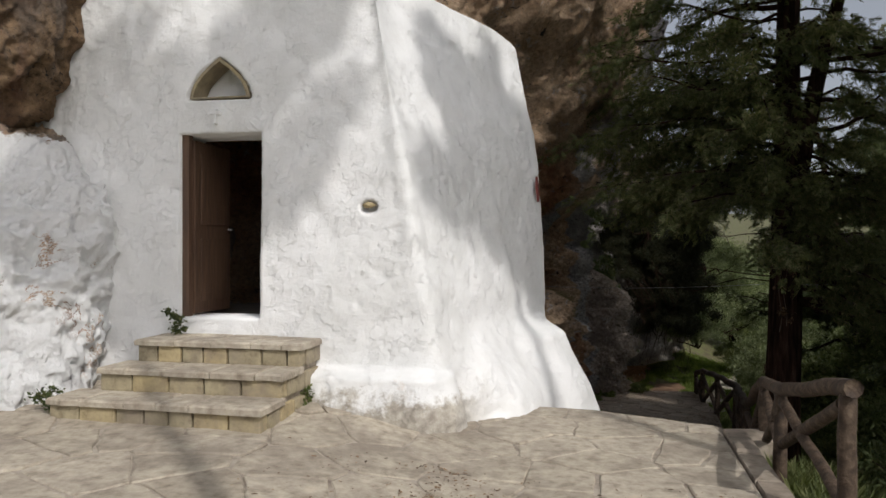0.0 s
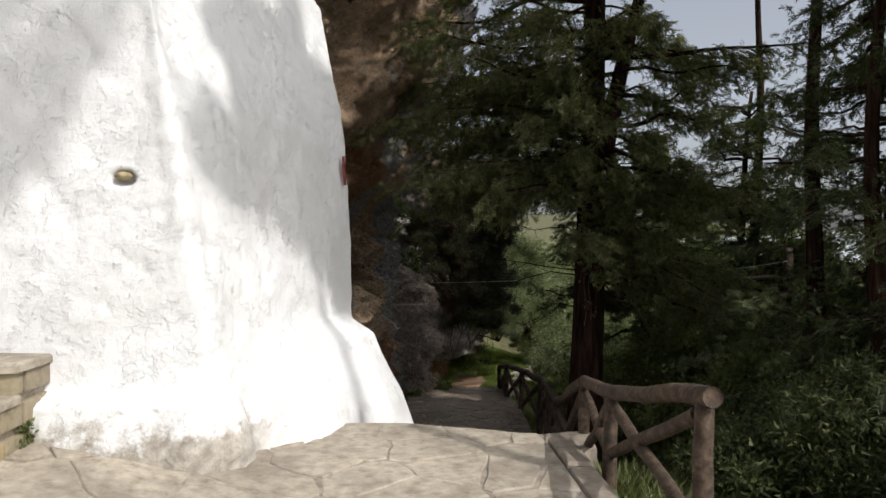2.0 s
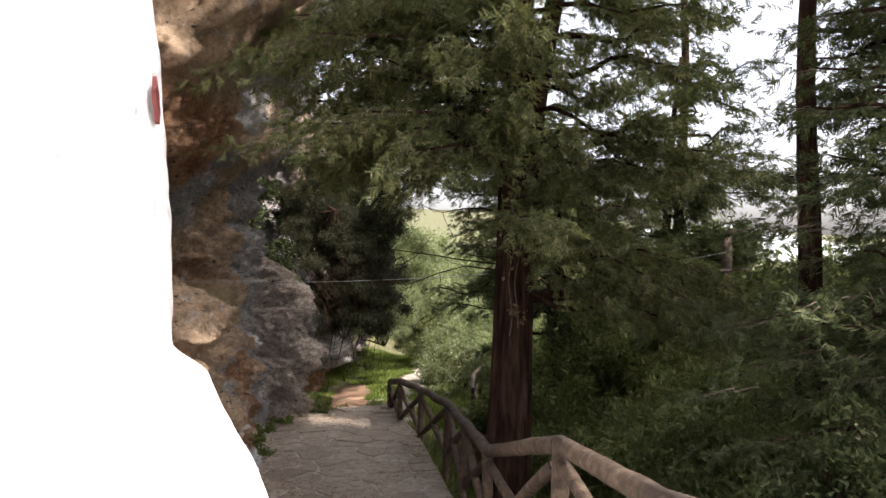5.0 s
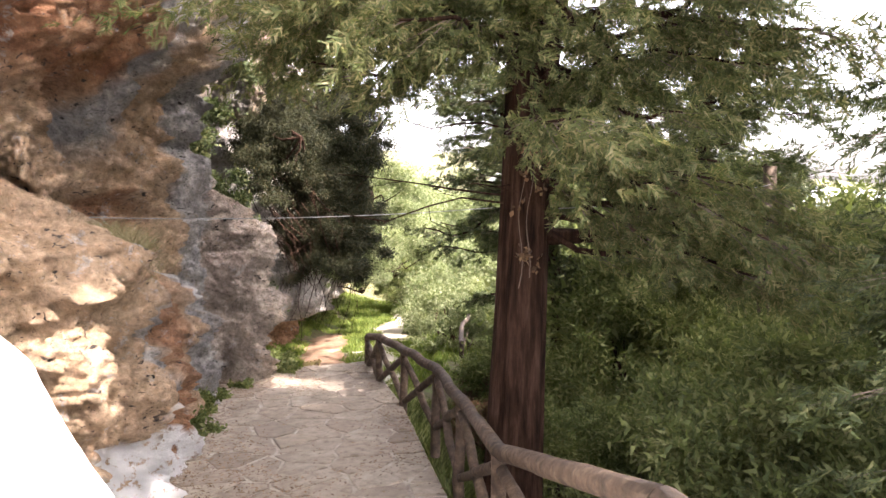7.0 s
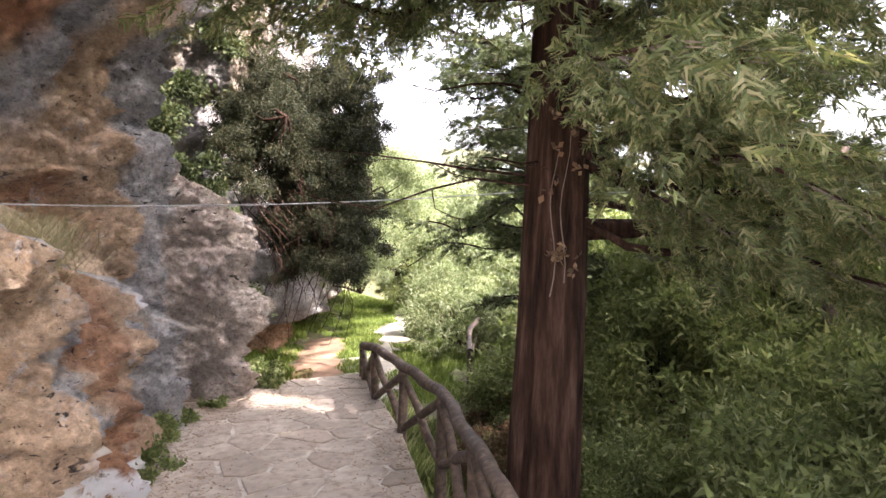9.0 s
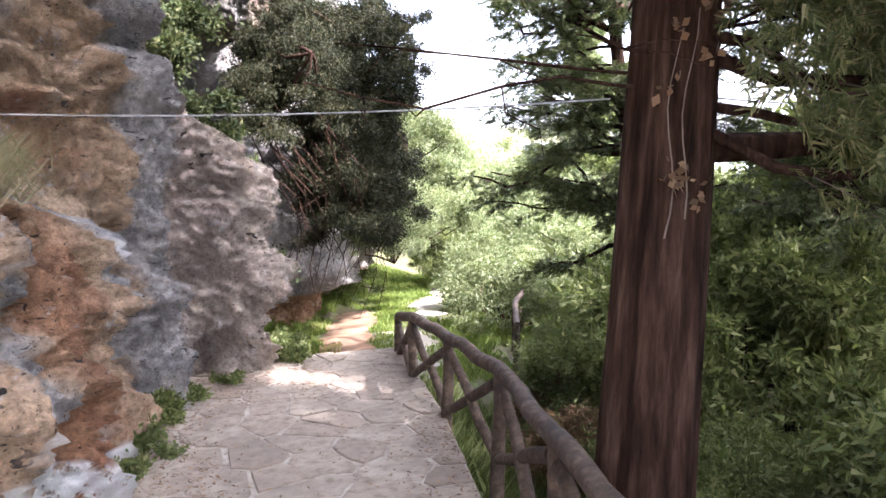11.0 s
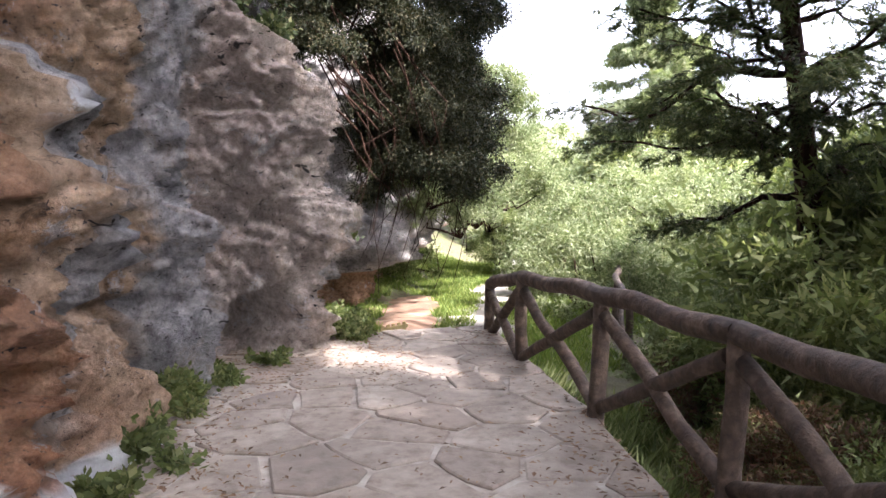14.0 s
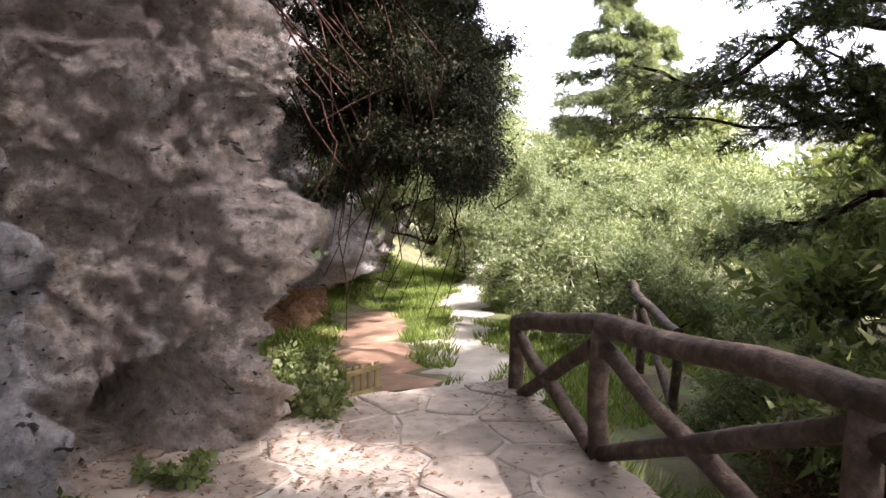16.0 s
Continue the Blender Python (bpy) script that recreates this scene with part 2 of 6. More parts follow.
def mat_face():
    """Cave limestone: ochre bed, bluish grey lime runs, rusty patches, splashed whitewash; pits at several sizes, their
    shade put into the colour.
    """
    m, nt, b = material("ochre_and_grey_limestone")
    zone = nt.nodes.new("ShaderNodeVertexColor")
    zone.layer_name = "zone"
    sep = nt.nodes.new("ShaderNodeSeparateColor")
    nt.links.new(zone.outputs[0], sep.inputs[0])
    ochre = ramp(nt, tex(nt, 1.8, 13, 0.76, (1, 1, 0.7), 0.4), [(0.30, (0.30, 0.20, 0.13)), (0.42, (0.47, 0.33, 0.21)), (0.52, (0.56, 0.42, 0.29)), (0.62, (0.50, 0.34, 0.21)), (0.72, (0.62, 0.52, 0.42))])
    grey = ramp(nt, tex(nt, 2.2, 13, 0.80, (1.3, 1.3, 0.5), 0.4), [(0.30, (0.19, 0.19, 0.195)), (0.44, (0.33, 0.325, 0.325)), (0.53, (0.46, 0.445, 0.43)), (0.62, (0.41, 0.36, 0.31)), (0.74, (0.60, 0.58, 0.55))])
    rust = ramp(nt, tex(nt, 3.2, 7, 0.65), [(0.3, (0.22, 0.10, 0.055)), (0.5, (0.40, 0.21, 0.12)), (0.7, (0.52, 0.34, 0.21))])
    c = mix(nt, sep.outputs[1], ochre, rust)
    c = mix(nt, sep.outputs[0], c, grey)
    lime = ramp(nt, tex(nt, 3.4, 12, 0.8, distort=0.3), [(0.57, (0, 0, 0)), (0.61, (1, 1, 1))])
    k = nt.nodes.new("ShaderNodeMath")
    k.operation, k.inputs[1].default_value = "MULTIPLY", 0.8
    nt.links.new(lime, k.inputs[0])
    c = mix(nt, k.outputs[0], c, (0.52, 0.50, 0.48))
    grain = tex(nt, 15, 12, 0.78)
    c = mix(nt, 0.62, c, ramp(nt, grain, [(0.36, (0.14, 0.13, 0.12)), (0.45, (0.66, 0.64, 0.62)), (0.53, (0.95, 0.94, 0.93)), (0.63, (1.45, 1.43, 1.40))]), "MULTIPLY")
    # pits painted dark for the shade in them; the bump sinks the same masks
    small_holes = ramp(nt, tex(nt, 26, 5, 0.6, (1, 1, 1.3), 0.6), [(0.31, (1, 1, 1)), (0.38, (0, 0, 0))])
    c = mix(nt, small_holes, c, (0.075, 0.065, 0.058))
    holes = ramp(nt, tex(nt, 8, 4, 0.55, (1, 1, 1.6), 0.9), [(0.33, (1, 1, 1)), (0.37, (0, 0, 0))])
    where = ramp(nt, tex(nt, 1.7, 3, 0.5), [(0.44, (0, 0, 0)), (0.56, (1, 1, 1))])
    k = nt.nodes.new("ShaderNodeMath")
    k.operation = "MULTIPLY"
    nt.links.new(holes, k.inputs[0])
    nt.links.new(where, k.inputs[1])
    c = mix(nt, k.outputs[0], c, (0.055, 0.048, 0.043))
    moss = ramp(nt, tex(nt, 0.9, 8, 0.75, distort=0.3), [(0.64, (0, 0, 0)), (0.72, (1, 1, 1))])
    k = nt.nodes.new("ShaderNodeMath")
    k.operation, k.inputs[1].default_value = "MULTIPLY", 0.45
    nt.links.new(moss, k.inputs[0])
    c = mix(nt, k.outputs[0], c, (0.17, 0.17, 0.09))
    worn = ramp(nt, tex(nt, 9, 6, 0.65), [(0.36, (0, 0, 0)), (0.44, (1, 1, 1))])
    k = nt.nodes.new("ShaderNodeMath")
    k.operation = "MULTIPLY"
    nt.links.new(worn, k.inputs[0])
    nt.links.new(sep.outputs[2], k.inputs[1])
    c = mix(nt, k.outputs[0], c, (0.78, 0.78, 0.77))
    nt.links.new(c, b.inputs["Base Color"])
    b.inputs["Roughness"].default_value = 0.93
    b.inputs["Specular IOR Level"].default_value = 0.2
    def sunk(mask):
        v = nt.nodes.new("ShaderNodeMath")
        v.operation, v.inputs[0].default_value = "SUBTRACT", 1.0
        nt.links.new(mask, v.inputs[1])
        return v.outputs[0]
    chips = ramp(nt, tex(nt, 6, 9, 0.72, (1, 1, 1.3), 0.3), [(0.47, (0, 0, 0)), (0.52, (1, 1, 1))])
    bump(nt, b, (tex(nt, 2.8, 9, 0.72), 0.8, 0.22), (chips, 0.9, 0.04), (sunk(holes), 1.0, 0.06), (sunk(small_holes), 0.9, 0.025), (grain, 1.0, 0.06), (tex(nt, 46, 5, 0.7), 0.8, 0.016))
    return m


def mat_stone(name, a, b_, c_):
    """Flagstone, each with its own tone."""
    m, nt, b = material(name)
    info = nt.nodes.new("ShaderNodeObjectInfo")
    tone = ramp(nt, info.outputs["Random"], [(0.0, a), (0.5, b_), (1.0, c_)])
    g = tex(nt, 9, 8, 0.65, coords="World")
    c = mix(nt, 0.8, tone, ramp(nt, g, [(0.32, (0.42, 0.38, 0.33)), (0.47, (0.85, 0.83, 0.8)), (0.58, (1.05, 1.04, 1.02)), (0.72, (1.25, 1.22, 1.16))]), "MULTIPLY")
    stain = ramp(nt, tex(nt, 1.3, 7, 0.7, coords="World"), [(0.45, (0, 0, 0)), (0.64, (1, 1, 1))])
    f = nt.nodes.new("ShaderNodeMath")
    f.operation, f.inputs[1].default_value = "MULTIPLY", 0.75
    nt.links.new(stain, f.inputs[0])
    c = mix(nt, f.outputs[0], c, (0.20, 0.165, 0.13))
    nt.links.new(c, b.inputs["Base Color"])
    b.inputs["Roughness"].default_value = 0.85
    bump(nt, b, (g, 0.5, 0.02), (tex(nt, 60, 4, 0.7, coords="World"), 0.3, 0.004))
    return m


def mat_plain(name, stops, scale, rough=0.85, stretch=(1, 1, 1), relief=0.01, coords="Object", detail=7):
    m, nt, b = material(name)
    g = tex(nt, scale, detail, 0.65, stretch, coords=coords)
    nt.links.new(ramp(nt, g, stops), b.inputs["Base Color"])
    b.inputs["Roughness"].default_value = rough
    bump(nt, b, (g, 0.7, relief), (tex(nt, scale * 5, 4, 0.6, stretch, coords=coords), 0.3, relief * 0.3))
    return m


def mat_leaf(name, stops, through=0.35):
    """Foliage: tone by leaf, a little light let through."""
    m, nt, b = material(name)
    g = nt.nodes.new("ShaderNodeNewGeometry")
    c = ramp(nt, g.outputs["Random Per Island"], stops)
    patch = tex(nt, 0.8, 3, 0.5, coords="World")
    c = mix(nt, 0.7, c, ramp(nt, patch, [(0.3, (0.65, 0.7, 0.6)), (0.7, (1.3, 1.25, 1.1))]), "MULTIPLY")
    nt.links.new(c, b.inputs["Base Color"])
    b.inputs["Roughness"].default_value = 0.6
    b.inputs["Specular IOR Level"].default_value = 0.18
    t = nt.nodes.new("ShaderNodeBsdfTranslucent")
    nt.links.new(mix(nt, 1.0, c, (1.35, 1.4, 0.85), "MULTIPLY"), t.inputs["Color"])
    s = nt.nodes.new("ShaderNodeMixShader")
    s.inputs[0].default_value = through
    nt.links.new(b.outputs[0], s.inputs[1])
    nt.links.new(t.outputs[0], s.inputs[2])
    nt.links.new(s.outputs[0], nt.nodes["Material Output"].inputs["Surface"])
    return m


PLASTER = mat_plaster()
OCHRE = [(0.30, (0.26, 0.25, 0.245)), (0.40, (0.48, 0.33, 0.21)), (0.50, (0.60, 0.43, 0.28)), (0.58, (0.40, 0.23, 0.14)), (0.67, (0.37, 0.36, 0.36))]
GREYISH = [(0.30, (0.27, 0.25, 0.23)), (0.42, (0.38, 0.355, 0.325)), (0.50, (0.29, 0.265, 0.24)), (0.60, (0.40, 0.30, 0.215)), (0.74, (0.33, 0.30, 0.27))]
# OCHRE darkened into a shaded copy, for the rock over the whitewash
SHADED_OCHRE = [(0.30, (0.10, 0.098, 0.095)), (0.40, (0.27, 0.175, 0.10)), (0.50, (0.38, 0.26, 0.16)), (0.58, (0.20, 0.11, 0.07)), (0.67, (0.15, 0.145, 0.145))]
ROCK_OCHRE = mat_rock("shaded_stained_ochre", SHADED_OCHRE)
ROCK_FACE = mat_face()
ROCK_GREY = mat_rock("grey_limestone", GREYISH, fine=1.2)
ROCK_WHITE = mat_rock("whitewashed_rock", OCHRE, paint=2.75, relief=0.35)
STONE_CREAM = mat_stone("cream_flagstone", (0.41, 0.365, 0.29), (0.47, 0.42, 0.34), (0.36, 0.315, 0.25))
STONE_GREY = mat_stone("greyish_flagstone", (0.29, 0.24, 0.19), (0.36, 0.31, 0.25), (0.23, 0.185, 0.145))
STONE_BLOCK = mat_stone("yellowish_block", (0.42, 0.34, 0.19), (0.36, 0.31, 0.20), (0.29, 0.25, 0.17))
MORTAR = mat_plain("mortar_and_dirt", [(0.3, (0.14, 0.11, 0.085)), (0.5, (0.33, 0.285, 0.23)), (0.7, (0.43, 0.385, 0.32))], 6, 0.95, relief=0.03, coords="World")
DIRT = mat_plain("red_brown_earth", [(0.3, (0.13, 0.07, 0.042)), (0.55, (0.24, 0.145, 0.085)), (0.75, (0.33, 0.24, 0.16))], 1.5, 0.95, relief=0.05, coords="World")
LOG = mat_plain("weathered_brown_log", [(0.28, (0.018, 0.011, 0.007)), (0.5, (0.066, 0.042, 0.026)), (0.72, (0.16, 0.115, 0.078))], 13, 0.8, (1, 1, 1), 0.03, "World")
BARK = mat_plain("fibrous_bark", [(0.32, (0.008, 0.005, 0.004)), (0.5, (0.034, 0.018, 0.012)), (0.62, (0.065, 0.037, 0.026)), (0.75, (0.12, 0.078, 0.058))], 14, 0.95, (1, 1, 0.12), 0.06)
BARK.node_tree.nodes["Principled BSDF"].inputs["Specular IOR Level"].default_value = 0.08
DOOR_WOOD = mat_plain("brown_door_wood", [(0.3, (0.05, 0.026, 0.016)), (0.6, (0.105, 0.058, 0.034)), (0.8, (0.15, 0.09, 0.055))], 6, 0.6, (4, 4, 0.4), 0.01)
DIM_PLASTER = mat_plain("dim_room_plaster", [(0.3, (0.1, 0.09, 0.08)), (0.7, (0.25, 0.23, 0.2))], 2, 0.9)
TWIG = mat_plain("bare_grey_twig", [(0.3, (0.09, 0.065, 0.05)), (0.7, (0.22, 0.17, 0.13))], 8, 0.8)
METAL = mat_plain("dull_metal", [(0.3, (0.15, 0.15, 0.15)), (0.7, (0.4, 0.4, 0.4))], 20, 0.4)
PATH = mat_plain("pale_trodden_path", [(0.3, (0.27, 0.24, 0.185)), (0.7, (0.43, 0.39, 0.32))], 3, 0.95, relief=0.03, coords="World")
LEAF_CYPRESS = mat_leaf("cypress_spray", [(0.0, (0.066, 0.088, 0.040)), (0.6, (0.135, 0.152, 0.068)), (1.0, (0.28, 0.25, 0.155))], 0.48)
LEAF_DARK = mat_leaf("dark_evergreen_leaf", [(0.0, (0.034, 0.048, 0.022)), (0.7, (0.075, 0.095, 0.040)), (1.0, (0.16, 0.16, 0.085))], 0.3)
LEAF_GREEN = mat_leaf("green_leaf", [(0.0, (0.070, 0.090, 0.036)), (0.6, (0.135, 0.160, 0.062)), (1.0, (0.25, 0.26, 0.14))], 0.45)
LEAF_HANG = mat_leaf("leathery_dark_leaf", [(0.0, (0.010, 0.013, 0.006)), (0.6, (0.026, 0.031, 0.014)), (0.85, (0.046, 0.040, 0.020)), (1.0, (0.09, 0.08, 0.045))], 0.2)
LEAF_OLIVE = mat_leaf("olive_leaf", [(0.0, (0.10, 0.125, 0.060)), (0.6, (0.175, 0.205, 0.11)), (1.0, (0.30, 0.32, 0.22))], 0.4)
LEAF_RED = mat_leaf("reddish_leaf", [(0.0, (0.06, 0.05, 0.03)), (0.6, (0.14, 0.07, 0.05)), (1.0, (0.10, 0.12, 0.05))])
GRASS = mat_leaf("grass_blade", [(0.0, (0.09, 0.14, 0.03)), (0.7, (0.16, 0.21, 0.05)), (1.0, (0.25, 0.28, 0.10))], 0.4)
DRY = mat_leaf("dry_grass", [(0.0, (0.20, 0.16, 0.10)), (0.7, (0.32, 0.27, 0.18)), (1.0, (0.16, 0.18, 0.09))], 0.2)
LITTER = mat_leaf("fallen_leaf", [(0.0, (0.07, 0.045, 0.028)), (0.6, (0.17, 0.10, 0.06)), (1.0, (0.28, 0.19, 0.12))], 0.05)


# ---- ground ----
def walk_floor(y):
    """Height of the lower walkway along its length."""
    return -1.50 - 0.055 * (np.asarray(y) - 11.0)


def terrace_floor(x, y):
    return 0.22 * smooth(0.6, -1.6, x) + 0.09 * smooth(5.2, 6.4, y) * smooth(0.2, -1.2, x) - 0.05 * smooth(1.0, 3.0, x)


def ground_height(x, y):
    """The slope round the chapel: falls to the meadow and away from the walkway."""
    x, y = np.asarray(x, dtype=float), np.asarray(y, dtype=float)
    h = np.interp(y, [-200, 4.0, 6.3, 10.0, 16.2, 18.0, 24.0, 32.0, 60.0, 120.0, 600.0], [-0.3, -0.3, -0.5, -1.95, -2.3, -2.55, -3.2, -3.9, -5.0, -3.0, 30.0])
    right = (x - 3.2 - 0.27 * (y - 6)).clip(0, 40)
    h = h - (0.25 * smooth(0, 1.2, right) + 0.07 * right.clip(0, 14)) * smooth(20, 15, y) + 0.02 * (right - 25).clip(0, 60)
    left = (4.4 + 0.65 * (y - 19) - x).clip(0, 30) * smooth(17, 19, y)
    h = h + 0.3 * left.clip(0, 8)
    return h + 0.05 * fbm(x * 0.5, y * 0.5, 0.0, 4, 3)


def build_ground():
    gx = np.concatenate([np.linspace(-400, -14, 24), np.linspace(-13, 30, 174), np.linspace(32, 400, 26)])
    gy = np.concatenate([np.linspace(-200, -8, 16), np.linspace(-7, 45, 210), np.linspace(47, 600, 40)])
    X, Y = np.meshgrid(gx, gy, indexing="ij")
    Z = ground_height(X, Y)
    m, nt, b = material("meadow_and_earth")
    soil = ramp(nt, tex(nt, 2.5, 7, 0.65, coords="World"), [(0.3, (0.06, 0.045, 0.028)), (0.5, (0.11, 0.10, 0.045)), (0.65, (0.12, 0.16, 0.04)), (0.8, (0.20, 0.22, 0.09))])
    nt.links.new(soil, b.inputs["Base Color"])
    b.inputs["Roughness"].default_value = 0.95
    bump(nt, b, (tex(nt, 9, 6, 0.7, coords="World"), 0.8, 0.05))
    ob = new("ground", raw_mesh("ground", np.stack([X, Y, Z], -1).reshape(-1, 3), grid_quads(len(gx), len(gy)), m))
    tagged(ob, "earth slope with leaf litter running down to a meadow", "ground", kind="structure")


build_ground()


# ---- paving: irregular stones cut by their neighbours ----
def cut(poly, px, py, nx, ny):
    """The part of a convex outline behind the line through p with normal n."""
    out = []
    for (x0, y0), (x1, y1) in zip(poly, poly[1:] + poly[:1]):
        d0, d1 = (x0 - px) * nx + (y0 - py) * ny, (x1 - px) * nx + (y1 - py) * ny
        if d0 <= 0:
            out.append((x0, y0))
        if d0 * d1 < 0:
            t = d0 / (d0 - d1)
            out.append((x0 + (x1 - x0) * t, y0 + (y1 - y0) * t))
    return out


def flags(seeds, border, gap, rng):
    """One outline for each seed: its cell inside the border, less the joint, with uneven edges."""
    made = []
    for i, (sx, sy) in enumerate(seeds):
        poly = list(border)
        for j, (tx, ty) in enumerate(seeds):
            d = math.hypot(tx - sx, ty - sy)
            if i != j and d < 2.4:
                k = 0.5 - gap / (2 * d)
                poly = cut(poly, sx + (tx - sx) * k, sy + (ty - sy) * k, (tx - sx) / d, (ty - sy) / d)
            if len(poly) < 3:
                break
        if len(poly) < 3:
            continue
        rough = []
        for (x0, y0), (x1, y1) in zip(poly, poly[1:] + poly[:1]):
            length = math.hypot(x1 - x0, y1 - y0)
            if length < 0.02:
                continue
            steps = max(1, int(length / 0.14))
            for s in range(steps):
                t = (s + (0.12 if s == 0 else 0)) / steps
                w = 0.016 if s else 0.012
                rough.append((x0 + (x1 - x0) * t + rng.uniform(-w, w), y0 + (y1 - y0) * t + rng.uniform(-w, w)))
        area = 0.5 * abs(sum(a[0] * b[1] - b[0] * a[1] for a, b in zip(rough, rough[1:] + rough[:1])))
        if len(rough) >= 3 and area > 0.006:
            made.append(rough)
    return made


def scatter(border, size, rng, stretch=1.0):
    xs, ys = [p[0] for p in border], [p[1] for p in border]
    pts = []
    for _ in range(9000):
        x, y = rng.uniform(min(xs), max(xs)), rng.uniform(min(ys), max(ys))
        inside = all((bx - ax) * (y - ay) - (by - ay) * (x - ax) >= 0 for (ax, ay), (bx, by) in zip(border, border[1:] + border[:1]))
        if inside and all(((x - a) / stretch) ** 2 + (y - b) ** 2 > (size * rng.uniform(0.6, 1.45)) ** 2 for a, b in pts):
            pts.append((x, y))
    return pts


def sheet(name, border, height, material_, step=0.12, drop=0.35, label="", category=""):
    """The bed under the stones: follows the floor, with an edge that goes down."""
    xs, ys = [p[0] for p in border], [p[1] for p in border]
    bm = bmesh.new()
    f = bm.faces.new([bm.verts.new((x, y, 0)) for x, y in border])
    n = max(1, int((max(ys) - min(ys)) / 0.5))
    for i in range(1, n):
        y = min(ys) + (max(ys) - min(ys)) * i / n
        bmesh.ops.bisect_plane(bm, geom=bm.verts[:] + bm.edges[:] + bm.faces[:], plane_co=(0, y, 0), plane_no=(0, 1, 0))
    n = max(1, int((max(xs) - min(xs)) / 0.5))
    for i in range(1, n):
        x = min(xs) + (max(xs) - min(xs)) * i / n
        bmesh.ops.bisect_plane(bm, geom=bm.verts[:] + bm.edges[:] + bm.faces[:], plane_co=(x, 0, 0), plane_no=(1, 0, 0))
    low = bmesh.ops.extrude_face_region(bm, geom=bm.faces[:])
    lower = [g for g in low["geom"] if isinstance(g, bmesh.types.BMVert)]
    marked = set(lower)
    for v in bm.verts:
        v.co.z = float(height(v.co.x, v.co.y)) - (drop if v in marked else 0)
    ob = finish(bm, name, material_)
    return tagged(ob, label, category, kind="structure")


def pave(bed, stones, height, material_, proud=0.014, thick=0.03, rng=None):
    for o in stones:
        bm = slab_bm(o, -thick, rng.uniform(proud * 0.5, proud * 1.4), 0.008)
        for v in bm.verts:
            v.co.z += float(height(v.co.x, v.co.y))
        part("flagstone", bm, material_, bed)


TERRACE = [(-6.5, -5.0), (-0.2, -5.0), (2.62, 6.45), (1.55, 6.98), (0.2, 7.25), (-6.5, 7.25)]
LOWER = [(1.5, 9.9), (4.3, 9.9), (5.45, 13.5), (6.1, 16.25), (4.2, 16.55), (3.3, 15.9), (2.3, 13.6)]


def build_paving():
    rng = random.Random(4)
    terrace = sheet("pavement_terrace", TERRACE, lambda x, y: terrace_floor(x, y), MORTAR, drop=0.45, label="terrace bed of mortar and dirt between cream flagstones", category="pavement")
    near = [(-4.6, 2.2), (1.56, 2.2), (2.60, 6.43), (1.55, 6.95), (-4.6, 6.95)]
    pave(terrace, flags(scatter(near, 0.44, rng, 1.4), near, 0.020, rng), terrace_floor, STONE_CREAM, rng=rng)
    walkway = sheet("pavement_walkway", LOWER, lambda x, y: walk_floor(y), MORTAR, label="sloping walkway bed of mortar and dirt between greyish flagstones", category="pavement")
    pave(walkway, flags(scatter(LOWER, 0.33, rng, 1.45), LOWER, 0.022, rng), lambda x, y: walk_floor(y), STONE_GREY, rng=rng)
    kerb = tagged(empty("kerb", 1.1, 0.0, -0.1), "worn grey concrete kerb along the terrace edge", "kerb", kind="structure")
    d = Vector((2.82, 11.45)).normalized()
    for i in range(9):
        a = Vector((1.05, 0.0)) + d * (0.72 * i) - Vector((1.1, 0.0))
        b = a + d * 0.70
        side = Vector((d.y, -d.x)) * 0.19
        part("kerbstone", slab_bm([(p.x, p.y) for p in (a, a + side, b + side, b)], -0.3, 0.085 + rng.uniform(-0.01, 0.01), 0.02), STONE_GREY, kerb)
    # the stair between the two levels
    stair = tagged(empty("stair", 2.6, 8.4, -0.7), "worn stone stair leading from the terrace to the walkway", "stair", kind="structure")
    n = 8
    for i in range(n):
        y0 = 6.55 + i * 0.42
        z = -0.05 - (i + 1) * (1.40 / n)
        bm = slab_bm([(1.3, y0), (3.2 + 0.27 * (y0 - 6.5), y0), (3.3 + 0.27 * (y0 - 6.1), y0 + 0.52), (1.3, y0 + 0.52)], -0.5, 0.0, 0.02)
        st = part("step", bm, STONE_GREY, stair)
        st.location = (-2.6, -8.4, z + 0.7)


build_paving()


# ---- chapel ----
FRONT_L, CORNER, BACK = Vector((-4.3, 7.02)), Vector((0.0, 6.16)), Vector((1.24, 8.85))
DOOR = (-2.60, -1.755, 0.98, 2.78)


